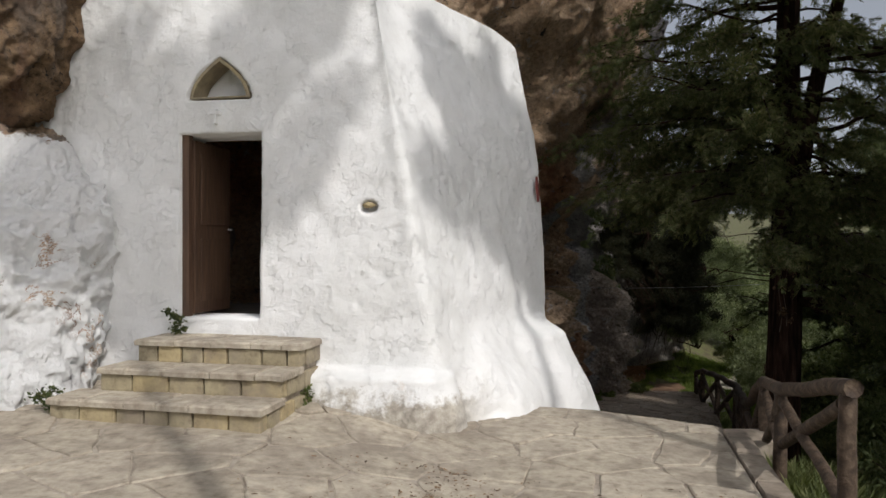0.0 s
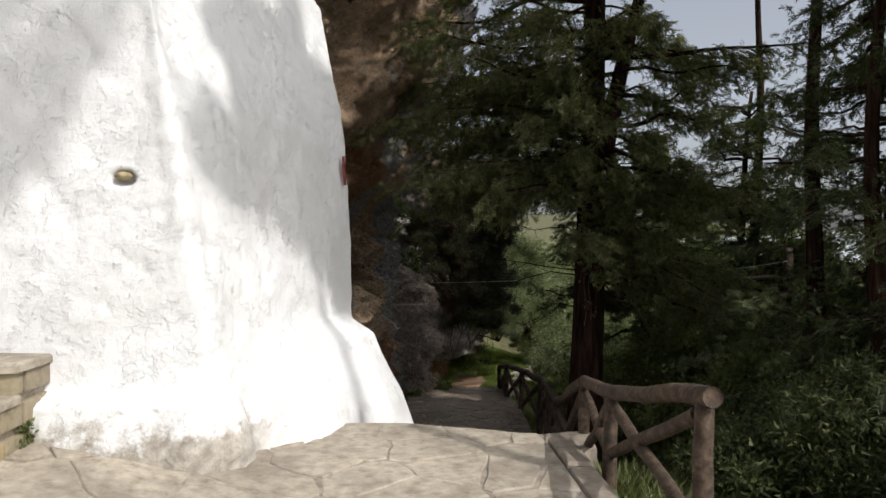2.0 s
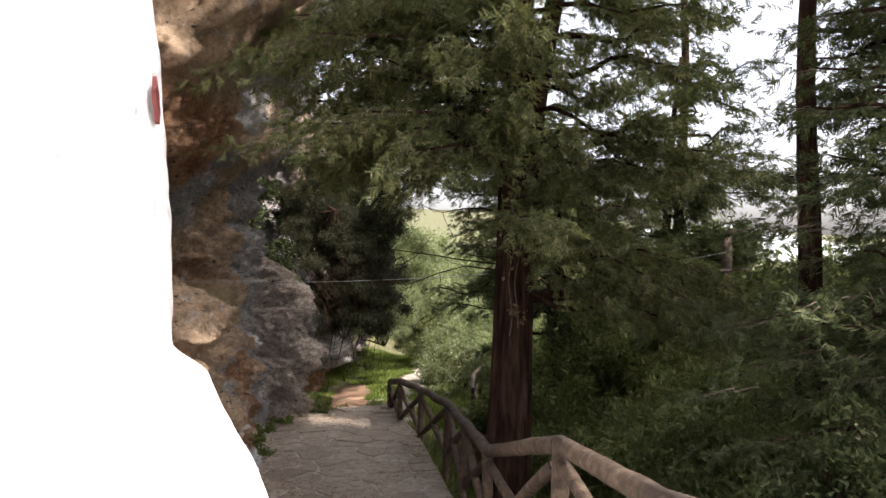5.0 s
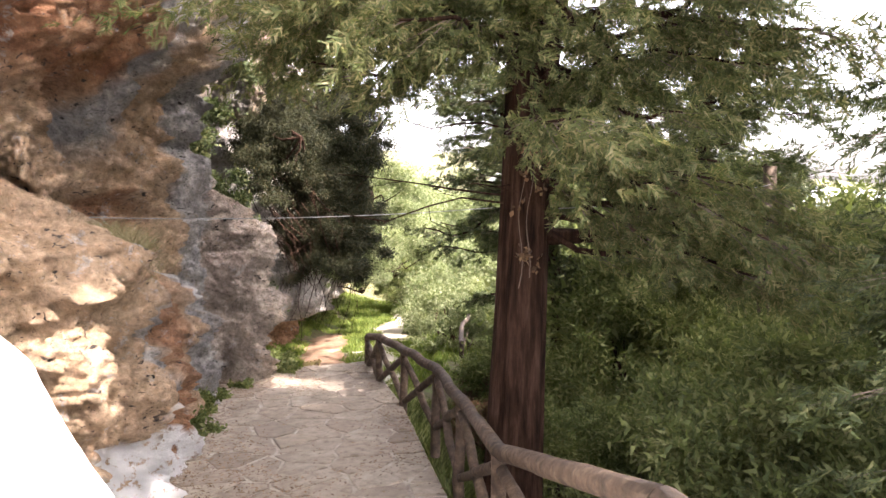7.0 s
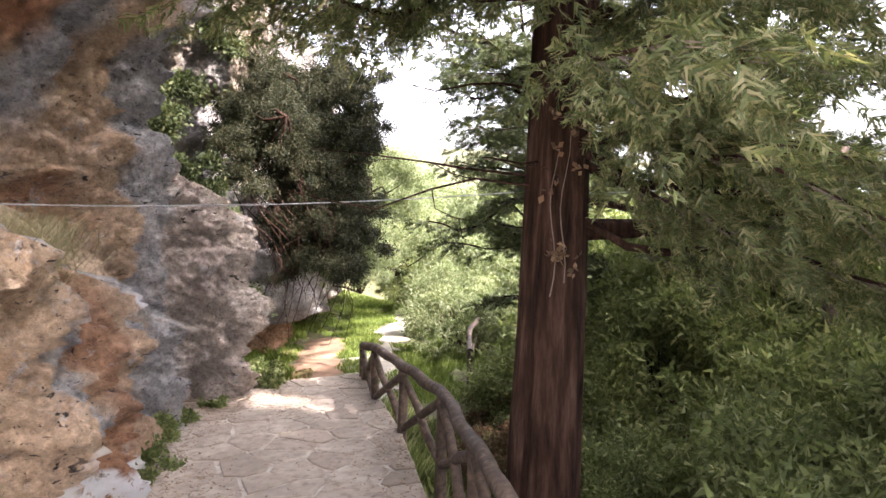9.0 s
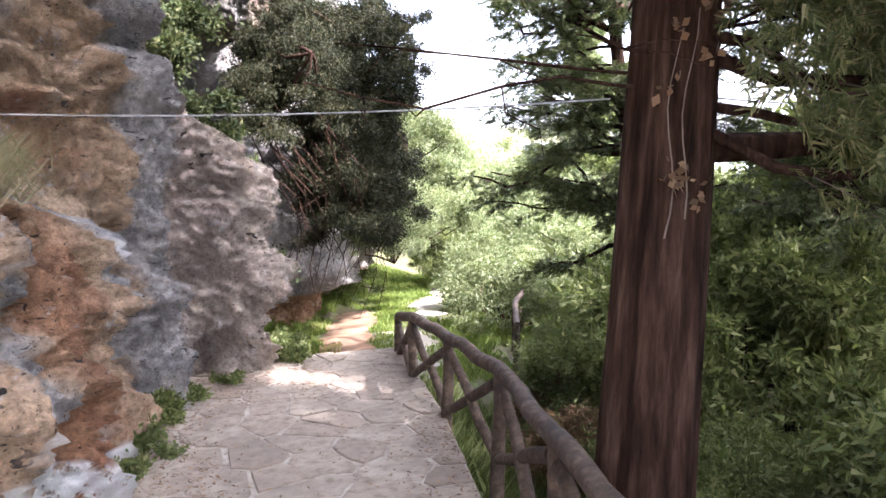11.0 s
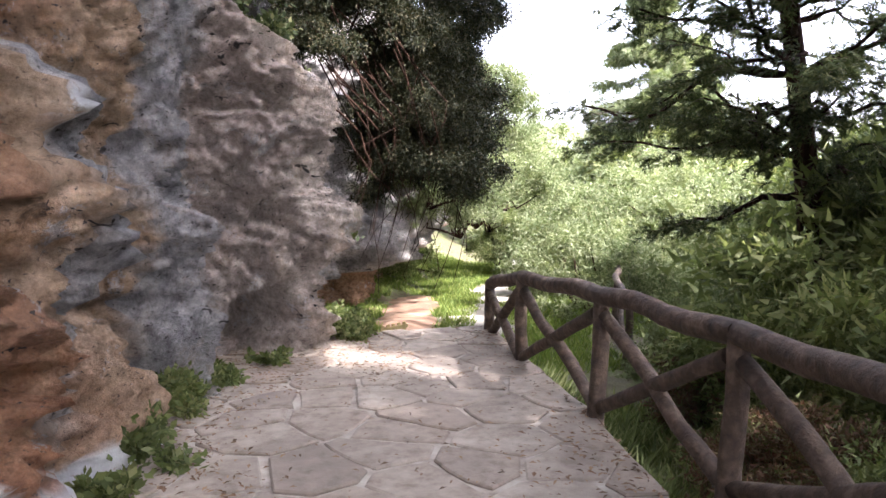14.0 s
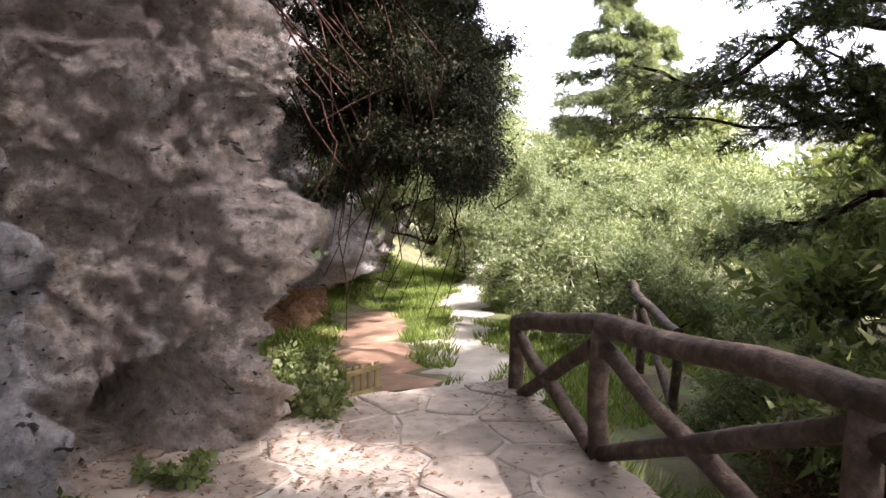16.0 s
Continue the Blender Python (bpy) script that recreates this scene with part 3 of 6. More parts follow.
def chapel_point(s, z):
    """The outer face: s runs along the front, round the corner, along the side and round its end."""
    s, z = np.asarray(s, dtype=float), np.asarray(z, dtype=float)
    lf = (CORNER - FRONT_L).length
    ls = (BACK - CORNER).length
    df = (CORNER - FRONT_L) / lf
    nf = Vector((df.y, -df.x))
    # the corner leans towards the door as it rises
    slip = 0.15 * z.clip(0, 4.5)
    qx, qy = CORNER.x - df.x * slip, CORNER.y - df.y * slip
    ls = np.hypot(BACK.x - qx, BACK.y - qy)
    dsx, dsy = (BACK.x - qx) / ls, (BACK.y - qy) / ls
    nsx, nsy = dsy, -dsx
    t = s - lf + slip
    # heading turns smoothly at the corner and at the back end
    fx, fy = FRONT_L.x + df.x * s, FRONT_L.y + df.y * s
    sx, sy = qx + dsx * t, qy + dsy * t
    k = smooth(-0.16, 0.16, t)
    x, y = fx * (1 - k) + sx * k, fy * (1 - k) + sy * k
    nx, ny = nf.x * (1 - k) + nsx * k, nf.y * (1 - k) + nsy * k
    e = (t - ls).clip(0, None)
    a = (e / 0.45).clip(0, 2.2)
    r = 0.45
    ex, ey = BACK.x + dsx * r * np.sin(a) - nsx * r * (1 - np.cos(a)), BACK.y + dsy * r * np.sin(a) - nsy * r * (1 - np.cos(a))
    past = e > 0
    x, y = np.where(past, ex, x), np.where(past, ey, y)
    nx, ny = np.where(past, nsx * np.cos(a) + dsx * np.sin(a), nx), np.where(past, nsy * np.cos(a) + dsy * np.sin(a), ny)
    # batter, flare, ledge and the bulge at the side's foot
    out = -0.055 * (z - 2.0) * smooth(-2.2, 0.2, t) - 0.10 * ((z - 3.2).clip(0, None)) * smooth(0.0, 0.6, t)
    out = out - 0.10 * smooth(2.4, 4.4, z) * smooth(-0.9, 0.3, t)
    flare = smooth(1.0, -0.1, z)
    out = out + 0.42 * flare * smooth(0.15, 0.9, t) * smooth(3.2, 2.7, t)
    ledge = smooth(0.56, 0.50, z) * smooth(-1.62, -1.45, t) * smooth(0.25, -0.15, t)
    out = out + 0.22 * ledge + 0.10 * smooth(0.5, 0.1, z) * smooth(-1.6, -1.4, t) * smooth(0.3, -0.1, t)
    mound = smooth(1.6, 2.3, t) * smooth(3.1, 2.65, t)
    out = out + mound * (0.31 * smooth(0.85, 0.60, z) + 0.36 * smooth(0.62, -0.9, z) - 0.22 * flare)
    out = out + 0.030 * fbm(x * 1.1, y * 1.1, z * 0.8, 3, 5) + 0.010 * fbm(x * 5, y * 5, z * 5, 3, 9)
    pit = smooth(0.45, 0.75, vnoise(x * 13, y * 13, z * 13, 41)) * smooth(0.0, 0.5, vnoise(x * 1.6, y * 1.6, z * 1.6, 43))
    out = out - 0.012 * pit - 0.05 * smooth(0.35, 0.05, z) * np.abs(fbm(x * 4, y * 4, z * 6, 3, 44)) * smooth(-1.7, -1.4, t) * smooth(1.2, 0.4, t)
    # pointed niche over the door, and the worn socket
    h = ((z - 3.12) / 0.40).clip(0, 1)
    half = 0.31 * (1 - h ** 1.9)
    inside = smooth(half + 0.006, half - 0.012, np.abs(x + 2.19)) * smooth(3.11, 3.13, z) * smooth(3.525, 3.515, z) * (t < -0.5)
    out = out - 0.26 * inside
    trim = smooth(0.46, 0.43, np.abs(x + 2.19)) * smooth(2.77, 2.80, z) * smooth(3.13, 3.10, z) * (t < -0.5)
    out = out + 0.008 * trim
    socket = smooth(0.085, 0.05, np.sqrt(((x + 0.69) / 1.1) ** 2 + ((z - 2.04) / 0.75) ** 2)) * (t < -0.1)
    out = out - 0.12 * socket
    return np.stack([x + nx * out, y + ny * out, z + 0 * x], -1)


def build_chapel():
    lf, ls = (CORNER - FRONT_L).length, (BACK - CORNER).length
    ddx = (CORNER.x - FRONT_L.x) / lf
    s0, s1 = (DOOR[0] - FRONT_L.x) / ddx, (DOOR[1] - FRONT_L.x) / ddx
    def run(a, b, step):
        return list(np.linspace(a, b, max(2, int(round((b - a) / step)) + 1))[:-1])
    S = np.array(run(-2.2, s0, 0.022) + run(s0, s1, 0.022) + run(s1, lf + ls + 1.0, 0.026) + [lf + ls + 1.0])
    Zs = np.array(run(-1.8, 0.0, 0.05) + run(0.0, DOOR[2], 0.026) + run(DOOR[2], DOOR[3], 0.024) + run(DOOR[3], 4.35, 0.02) + [4.35])
    i0, i1 = int(np.argmin(abs(S - s0))), int(np.argmin(abs(S - s1)))
    j0, j1 = int(np.argmin(abs(Zs - DOOR[2]))), int(np.argmin(abs(Zs - DOOR[3])))
    SS, ZZ = np.meshgrid(S, Zs, indexing="ij")
    # the top rounds down towards the far end
    t = SS - lf
    top = 4.45 - 0.50 * smooth(ls - 1.2, ls + 0.9, t) ** 1.5
    ZZ = np.where(ZZ > 3.2, 3.2 + (ZZ - 3.2) * (top - 3.2) / (4.35 - 3.2), ZZ)
    P = chapel_point(SS, ZZ)
    nu, nv = len(S), len(Zs)
    keep = np.ones((nu - 1, nv - 1), bool)
    keep[i0:i1, j0:j1] = False
    quads = [grid_quads(nu, nv, keep)]
    verts = [P.reshape(-1, 3)]
    count = nu * nv
    depth = np.array([0.13, 0.60, 0.0])
    ring = [i * nv + j0 for i in range(i0, i1)] + [i1 * nv + j for j in range(j0, j1)] + [i * nv + j1 for i in range(i1, i0, -1)] + [i0 * nv + j for j in range(j1, j0, -1)]
    inner = P.reshape(-1, 3)[ring] + depth * 0.75
    verts.append(inner)
    m = len(ring)
    quads.append(np.array([[ring[k], ring[(k + 1) % m], count + (k + 1) % m, count + k] for k in range(m)]))
    count += m
    # inward lip along the top: the wall's thickness and roof
    topline = [i * nv + nv - 1 for i in range(nu)]
    for k in range(1, 9):
        row = P.reshape(-1, 3)[topline].copy()
        pull = np.array([-0.3, 9.4, 0]) - row
        pull[:, 2] = 0
        row += pull * (k / 8) ** 1.2 * 0.98
        row[:, 2] += 0.35 * math.sin(k / 8 * math.pi / 2)
        verts.append(row)
        prev = topline if k == 1 else [count - nu + i for i in range(nu)]
        quads.append(np.array([[prev[i], prev[i + 1], count + i + 1, count + i] for i in range(nu - 1)]))
        count += nu
    me = raw_mesh("chapel_wall", np.concatenate(verts), np.concatenate(quads), PLASTER)
    chapel = tagged(new("chapel", me), "whitewashed plaster chapel wall with rounded corner against the cliff", "chapel", kind="structure")
    # the room behind the door, its dimness put into the plaster colour
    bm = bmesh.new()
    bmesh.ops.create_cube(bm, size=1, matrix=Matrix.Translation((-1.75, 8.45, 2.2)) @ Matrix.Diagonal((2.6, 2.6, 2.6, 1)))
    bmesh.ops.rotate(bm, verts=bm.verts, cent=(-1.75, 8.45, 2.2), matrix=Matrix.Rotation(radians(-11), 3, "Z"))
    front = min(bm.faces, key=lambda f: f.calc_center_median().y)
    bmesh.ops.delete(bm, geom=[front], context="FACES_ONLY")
    part("chapel_room", bm, DIM_PLASTER, chapel, "plastered room coloured dark for its dimness")
    return chapel


build_chapel()


def box(bm, x0, x1, y0, y1, z0, z1, bevel=0.0):
    m = Matrix.Translation(((x0 + x1) / 2, (y0 + y1) / 2, (z0 + z1) / 2)) @ Matrix.Diagonal((x1 - x0, y1 - y0, z1 - z0, 1))
    made = bmesh.ops.create_cube(bm, size=1, matrix=m)
    if bevel:
        edges = list({e for v in made["verts"] for e in v.link_edges})
        bmesh.ops.bevel(bm, geom=edges, offset=bevel, segments=2, affect="EDGES", profile=0.6)
    return bm


def build_niche():
    """Bare tan stone that lines the pointed niche over the door."""
    niche = tagged(empty("niche", -2.19, 6.60, 3.125, -11), "pointed niche with bare tan reveal over the door", "niche", kind="structure")
    arch = [(0.315 * (1 - h ** 1.9), 0.40 * h) for h in np.linspace(0, 1, 15)]
    line = [(x, z) for x, z in arch] + [(-x, z) for x, z in arch[-2::-1]]
    bm = bmesh.new()
    rows = []
    for y, k in ((0.015, 1.0), (0.015, 0.90), (0.24, 0.86), (0.24, 1.0)):
        rows.append([bm.verts.new((x * k + 0.006 * noise.noise((x * 9, z * 9, k)), y, z * k)) for x, z in line])
    for a, b in zip(rows, rows[1:] + rows[:1]):
        for i in range(len(line) - 1):
            bm.faces.new((a[i], a[i + 1], b[i + 1], b[i]))
    part("reveal", bm, STONE_BLOCK, niche, "bare tan stone reveal")
    bm = bmesh.new()
    box(bm, -0.30, 0.30, 0.0, 0.24, -0.005, 0.012, 0.004)
    part("sill", bm, STONE_BLOCK, niche)


build_niche()


def build_door():
    door = tagged(empty("door_1", -2.52, 6.815, 1.0, -11), "open brown wooden door leaf swung inward", "door", kind="structure")
    bm = bmesh.new()
    box(bm, -0.005, 0.04, -0.02, 0.68, 0.0, 1.74, 0.006)
    leaf = part("door_leaf", bm, DOOR_WOOD, door)
    for y0, y1, z0, z1 in ((0.08, 0.58, 0.12, 0.75), (0.08, 0.58, 0.9, 1.62)):
        bm = bmesh.new()
        box(bm, 0.04, 0.055, y0, y1, z0, z1, 0.006)
        part("door_panel", bm, DOOR_WOOD, leaf)
    bm = bmesh.new()
    box(bm, 0.055, 0.10, 0.60, 0.63, 0.85, 0.87, 0.004)
    part("door_handle", bm, METAL, leaf, "dull metal handle")
    bm = bmesh.new()
    box(bm, -0.06, 0.02, -0.10, -0.02, -0.02, 1.79, 0.008)
    part("door_frame", bm, DOOR_WOOD, door, "brown wooden frame post")


build_door()


def build_steps():
    """Three stone steps up to the door: slabs on courses of blocks."""
    rng = random.Random(8)
    ob = tagged(empty("entrance_steps", -1.40, 5.2, 0.2, -12.5), "three cream slab steps on yellowish blocks before the door", "steps", group="", kind="structure")
    rows = [(0.0, -1.92, 0.22), (0.36, -1.72, 0.42), (0.72, -1.62, 0.62)]
    back = 1.42
    for i, (y0, x0, top) in enumerate(rows):
        bm = bmesh.new()
        box(bm, x0 + 0.03, -0.035, y0 + 0.04, back, top - 0.34, top - 0.05)
        part("core", bm, MORTAR, ob)
        # slabs of the tread
        x, end = x0 - 0.02, 0.025
        y1 = y0 + 0.40 if i < 2 else back - 0.28
        rowset = [(y0 - 0.025, y1)] if i < 2 else [(y0 - 0.025, y0 + 0.33), (y0 + 0.34, back - 0.02)]
        for ya, yb in rowset:
            x = x0 - 0.02
            while x < end - 0.05:
                w = rng.uniform(0.28, 0.5)
                xe = end if end - (x + w) < 0.18 else x + w
                j = [rng.uniform(-0.012, 0.012) for _ in range(6)]
                outline = [(x + 0.005, ya + j[0]), ((x + xe) / 2, ya + j[1]), (xe - 0.005, ya + j[2]), (xe - 0.005 + j[5], yb), (x + 0.005 + j[4], yb)]
                part("slab", slab_bm(outline, top - 0.055, top + rng.uniform(-0.004, 0.006), 0.014), STONE_CREAM, ob)
                x = xe
        # front and side blocks
        x = x0
        while x < -0.04:
            w = rng.uniform(0.2, 0.36)
            xe = 0.0 if -(x + w) < 0.12 else x + w
            bm = bmesh.new()
            box(bm, x + 0.008, xe - 0.008, y0 + rng.uniform(-0.004, 0.008), y0 + 0.12, top - 0.30 if i == 0 else top - 0.205, top - 0.058, 0.012)
            part("block", bm, STONE_BLOCK, ob)
            x = xe
        y = y0 + 0.12
        while y < back - 0.05:
            w = rng.uniform(0.2, 0.34)
            ye = back if back - (y + w) < 0.12 else y + w
            bm = bmesh.new()
            box(bm, -0.12, rng.uniform(-0.006, 0.006), y + 0.008, ye - 0.008, top - 0.30 if i == 0 else top - 0.205, top - 0.058, 0.012)
            part("block", bm, STONE_BLOCK, ob)
            y = ye


build_steps()


# ---- cliffs and boulders ----
def boulder(name, centre, half, rz, mat_, seed, label, power=3.0, rough=0.26, res=0.024, top=None, lean=0.0, folds=0.0, pockets=()):
    """A weathered rock: rounded block, worn by noise at several sizes."""
    nu, nv = max(40, int(2 * math.pi * max(half[:2]) * 0.8 / res)), max(30, int(math.pi * half[2] * 0.9 / res))
    U, V = np.meshgrid(np.linspace(0, 2 * math.pi, nu), np.linspace(-math.pi / 2 + 0.02, math.pi / 2 - 0.02, nv), indexing="ij")
    dx, dy, dz = np.cos(U) * np.cos(V), np.sin(U) * np.cos(V), np.sin(V)
    r = (np.abs(dx) ** power + np.abs(dy) ** power + np.abs(dz) ** power) ** (-1 / power)
    x, y, z = dx * r * half[0], dy * r * half[1], dz * r * half[2]
    if top is not None:
        z = np.where(z > 0, z * top(x / half[0], y / half[1]), z)
    y = y - lean * z
    n = fbm(x * 0.7 + seed, y * 0.7, z * 0.5, 3, seed) * rough + fbm(x * 2.3, y * 2.3, z * 1.6 + seed, 4, seed + 3) * rough * 0.45 - 0.10 * np.abs(fbm(x * 4.1, y * 4.1, z * 3.3 + seed, 4, seed + 6)) - 0.05 * np.abs(fbm(x * 10, y * 10, z * 8 + seed, 3, seed + 14)) - 0.05 * smooth(0.45, 0.8, vnoise(x * 7, y * 7, z * 7, seed + 15))
    n = n - 0.13 * smooth(0.25, 0.75, vnoise(x * 2.1, y * 2.1, z * 2.1 + seed, seed + 8)) + folds * np.sin(x * 3.0 + 1.5 * fbm(x, y, z, 2, seed))
    length = np.sqrt(x * x + y * y + z * z) + 1e-6
    x, y, z = x + x / length * n, y + y / length * n, z + z / length * n
    for px, py, pz, wide, high, deep in pockets:
        q = pose(*centre, 0, 0, rz).inverted() @ Vector((px, py, pz))
        d = np.sqrt(((x - q.x) ** 2 + (y - q.y) ** 2) / wide ** 2 + ((z - q.z) / high) ** 2)
        k = 1 - deep * smooth(1.1, 0.6, d + 0.15 * vnoise(x * 5, y * 5, z * 5, 3))
        x, y = x * k, y * k
    P = np.stack([x, y, z], -1).reshape(-1, 3)
    ob = new(name, raw_mesh(name, P, grid_quads(nu, nv), mat_))
    ob.matrix_basis = pose(*centre, 0, 0, rz)
    return tagged(ob, label, "rock")


def rock_face(name, line, z0, z1, profile, zones, mat_, seed, step=0.035, rough=1.0, near=None):
    """A rock face over a line on the ground; profile gives how far it stands out, zones its stains, at each run and height."""
    pts = [Vector(p) for p in line]
    lens = [0.0]
    for a, b in zip(pts, pts[1:]):
        lens.append(lens[-1] + (b - a).length)
    # a finer mesh along the stretch that the walk passes
    n0, n1, nz0, nz1 = near or (0, lens[-1], z0, z1)
    def run(a, b, lo, hi):
        return np.concatenate([np.arange(a, lo, step * 4), np.arange(lo, hi, step), np.arange(hi, b, step * 4)])
    S, Z = run(0, lens[-1], n0, n1), run(z0, z1, nz0, nz1)
    fine = np.linspace(0, lens[-1], int(lens[-1] / 0.03))
    fx, fy = np.interp(fine, lens, [p.x for p in pts]), np.interp(fine, lens, [p.y for p in pts])
    for _ in range(2):
        fx, fy = (np.convolve(np.pad(b, 7, mode="edge"), np.ones(15) / 15, "valid") for b in (fx, fy))
    bx, by = np.interp(S, fine, fx), np.interp(S, fine, fy)
    tx, ty = np.interp(S, fine, np.gradient(fx)), np.interp(S, fine, np.gradient(fy))
    ln = np.hypot(tx, ty)
    nx, ny = (ty / ln)[:, None], (-tx / ln)[:, None]
    SS, ZZ = np.meshgrid(S, Z, indexing="ij")
    X, Y = bx[:, None] + 0 * ZZ, by[:, None] + 0 * ZZ
    out = profile(SS, ZZ, X, Y)
    # large swells, knobs, folds that run down, sharp pits
    out = out + rough * (0.12 * fbm(X * 0.8, Y * 0.8, ZZ * 0.7, 3, seed) + 0.12 * fbm(X * 2.4, Y * 2.4, ZZ * 1.9, 4, seed + 5))
    ridge = 1 - np.abs(fbm(X * 3.4, Y * 3.4, ZZ * 2.9, 4, seed + 13))
    out = out + rough * (0.17 * (ridge - 0.75) + 0.06 * (0.8 - 2 * np.abs(fbm(X * 8, Y * 8, ZZ * 7, 4, seed + 15))))
    # broken plates with sharp steps
    plate = fbm(X * 1.5 + 0.3 * ZZ, Y * 1.5, ZZ * 1.7, 4, seed + 31) * 3.2
    out = out + rough * 0.085 * (np.floor(plate) + smooth(0.88, 1.0, plate - np.floor(plate)))
    out = out - rough * 0.05 * smooth(0.10, 0.0, np.abs(fbm(X * 1.1, Y * 1.1, ZZ * 0.8, 4, seed + 41)))
    hollow = smooth(0.36, 0.56, vnoise(X * 5.2, Y * 5.2, ZZ * 5.8, seed + 2)) * smooth(-0.2, 0.4, vnoise(X * 1.3, Y * 1.3, ZZ * 1.3, seed + 3))
    pit = smooth(0.40, 0.58, vnoise(X * 13, Y * 13, ZZ * 15, seed + 4)) * smooth(-0.3, 0.3, vnoise(X * 1.9, Y * 1.9, ZZ * 1.9, seed + 6))
    cave = smooth(0.30, 0.62, vnoise(X * 2.3, Y * 2.3, ZZ * 2.9, seed + 51))
    out = out - rough * (0.15 * hollow + 0.085 * pit + 0.16 * cave)
    P = np.stack([X + nx * out, Y + ny * out, ZZ + rough * 0.05 * fbm(X * 2, Y * 2, ZZ * 2, 2, seed + 11)], -1).reshape(-1, 3)
    me = raw_mesh(name, P, grid_quads(len(S), len(Z)), mat_)
    wander = 0.16 * fbm(X * 2.2, Y * 2.2, ZZ * 0.9, 4, seed + 21) + 0.05 * fbm(X * 9, Y * 9, ZZ * 9, 3, seed + 22)
    grey, rust, paint = zones(SS + wander, ZZ + wander, X, Y)
    rgba = np.stack([np.broadcast_to(np.clip(a, 0, 1), SS.shape) for a in (grey, rust, paint, 1.0 + 0 * SS)], -1)
    att = me.attributes.new("zone", "FLOAT_COLOR", "POINT")
    att.data.foreach_set("color", rgba.astype(np.float32).ravel())
    return new(name, me)


def band(x, a, b, soft):
    return smooth(a - soft, a + soft, x) * smooth(b + soft, b - soft, x)


FACE = [(-9, 5.5), (-6.0, 7.4), (-3.8, 8.4), (-1.0, 10.8), (0.5, 12.3), (1.7, 13.75), (2.62, 14.55), (2.95, 15.05), (3.5, 15.45), (4.12, 15.68), (4.36, 16.05), (4.25, 16.7), (3.9, 17.6), (3.5, 18.6)]
FACE_MARK = sum((Vector(b) - Vector(a)).length for a, b in zip(FACE[:6], FACE[1:7]))
LEDGE = [(0.3, 10.5), (1.1, 10.55), (1.75, 10.95), (2.06, 11.5), (2.35, 12.1), (2.58, 12.8), (2.64, 13.3), (2.54, 13.75), (2.25, 14.1), (1.7, 14.3)]


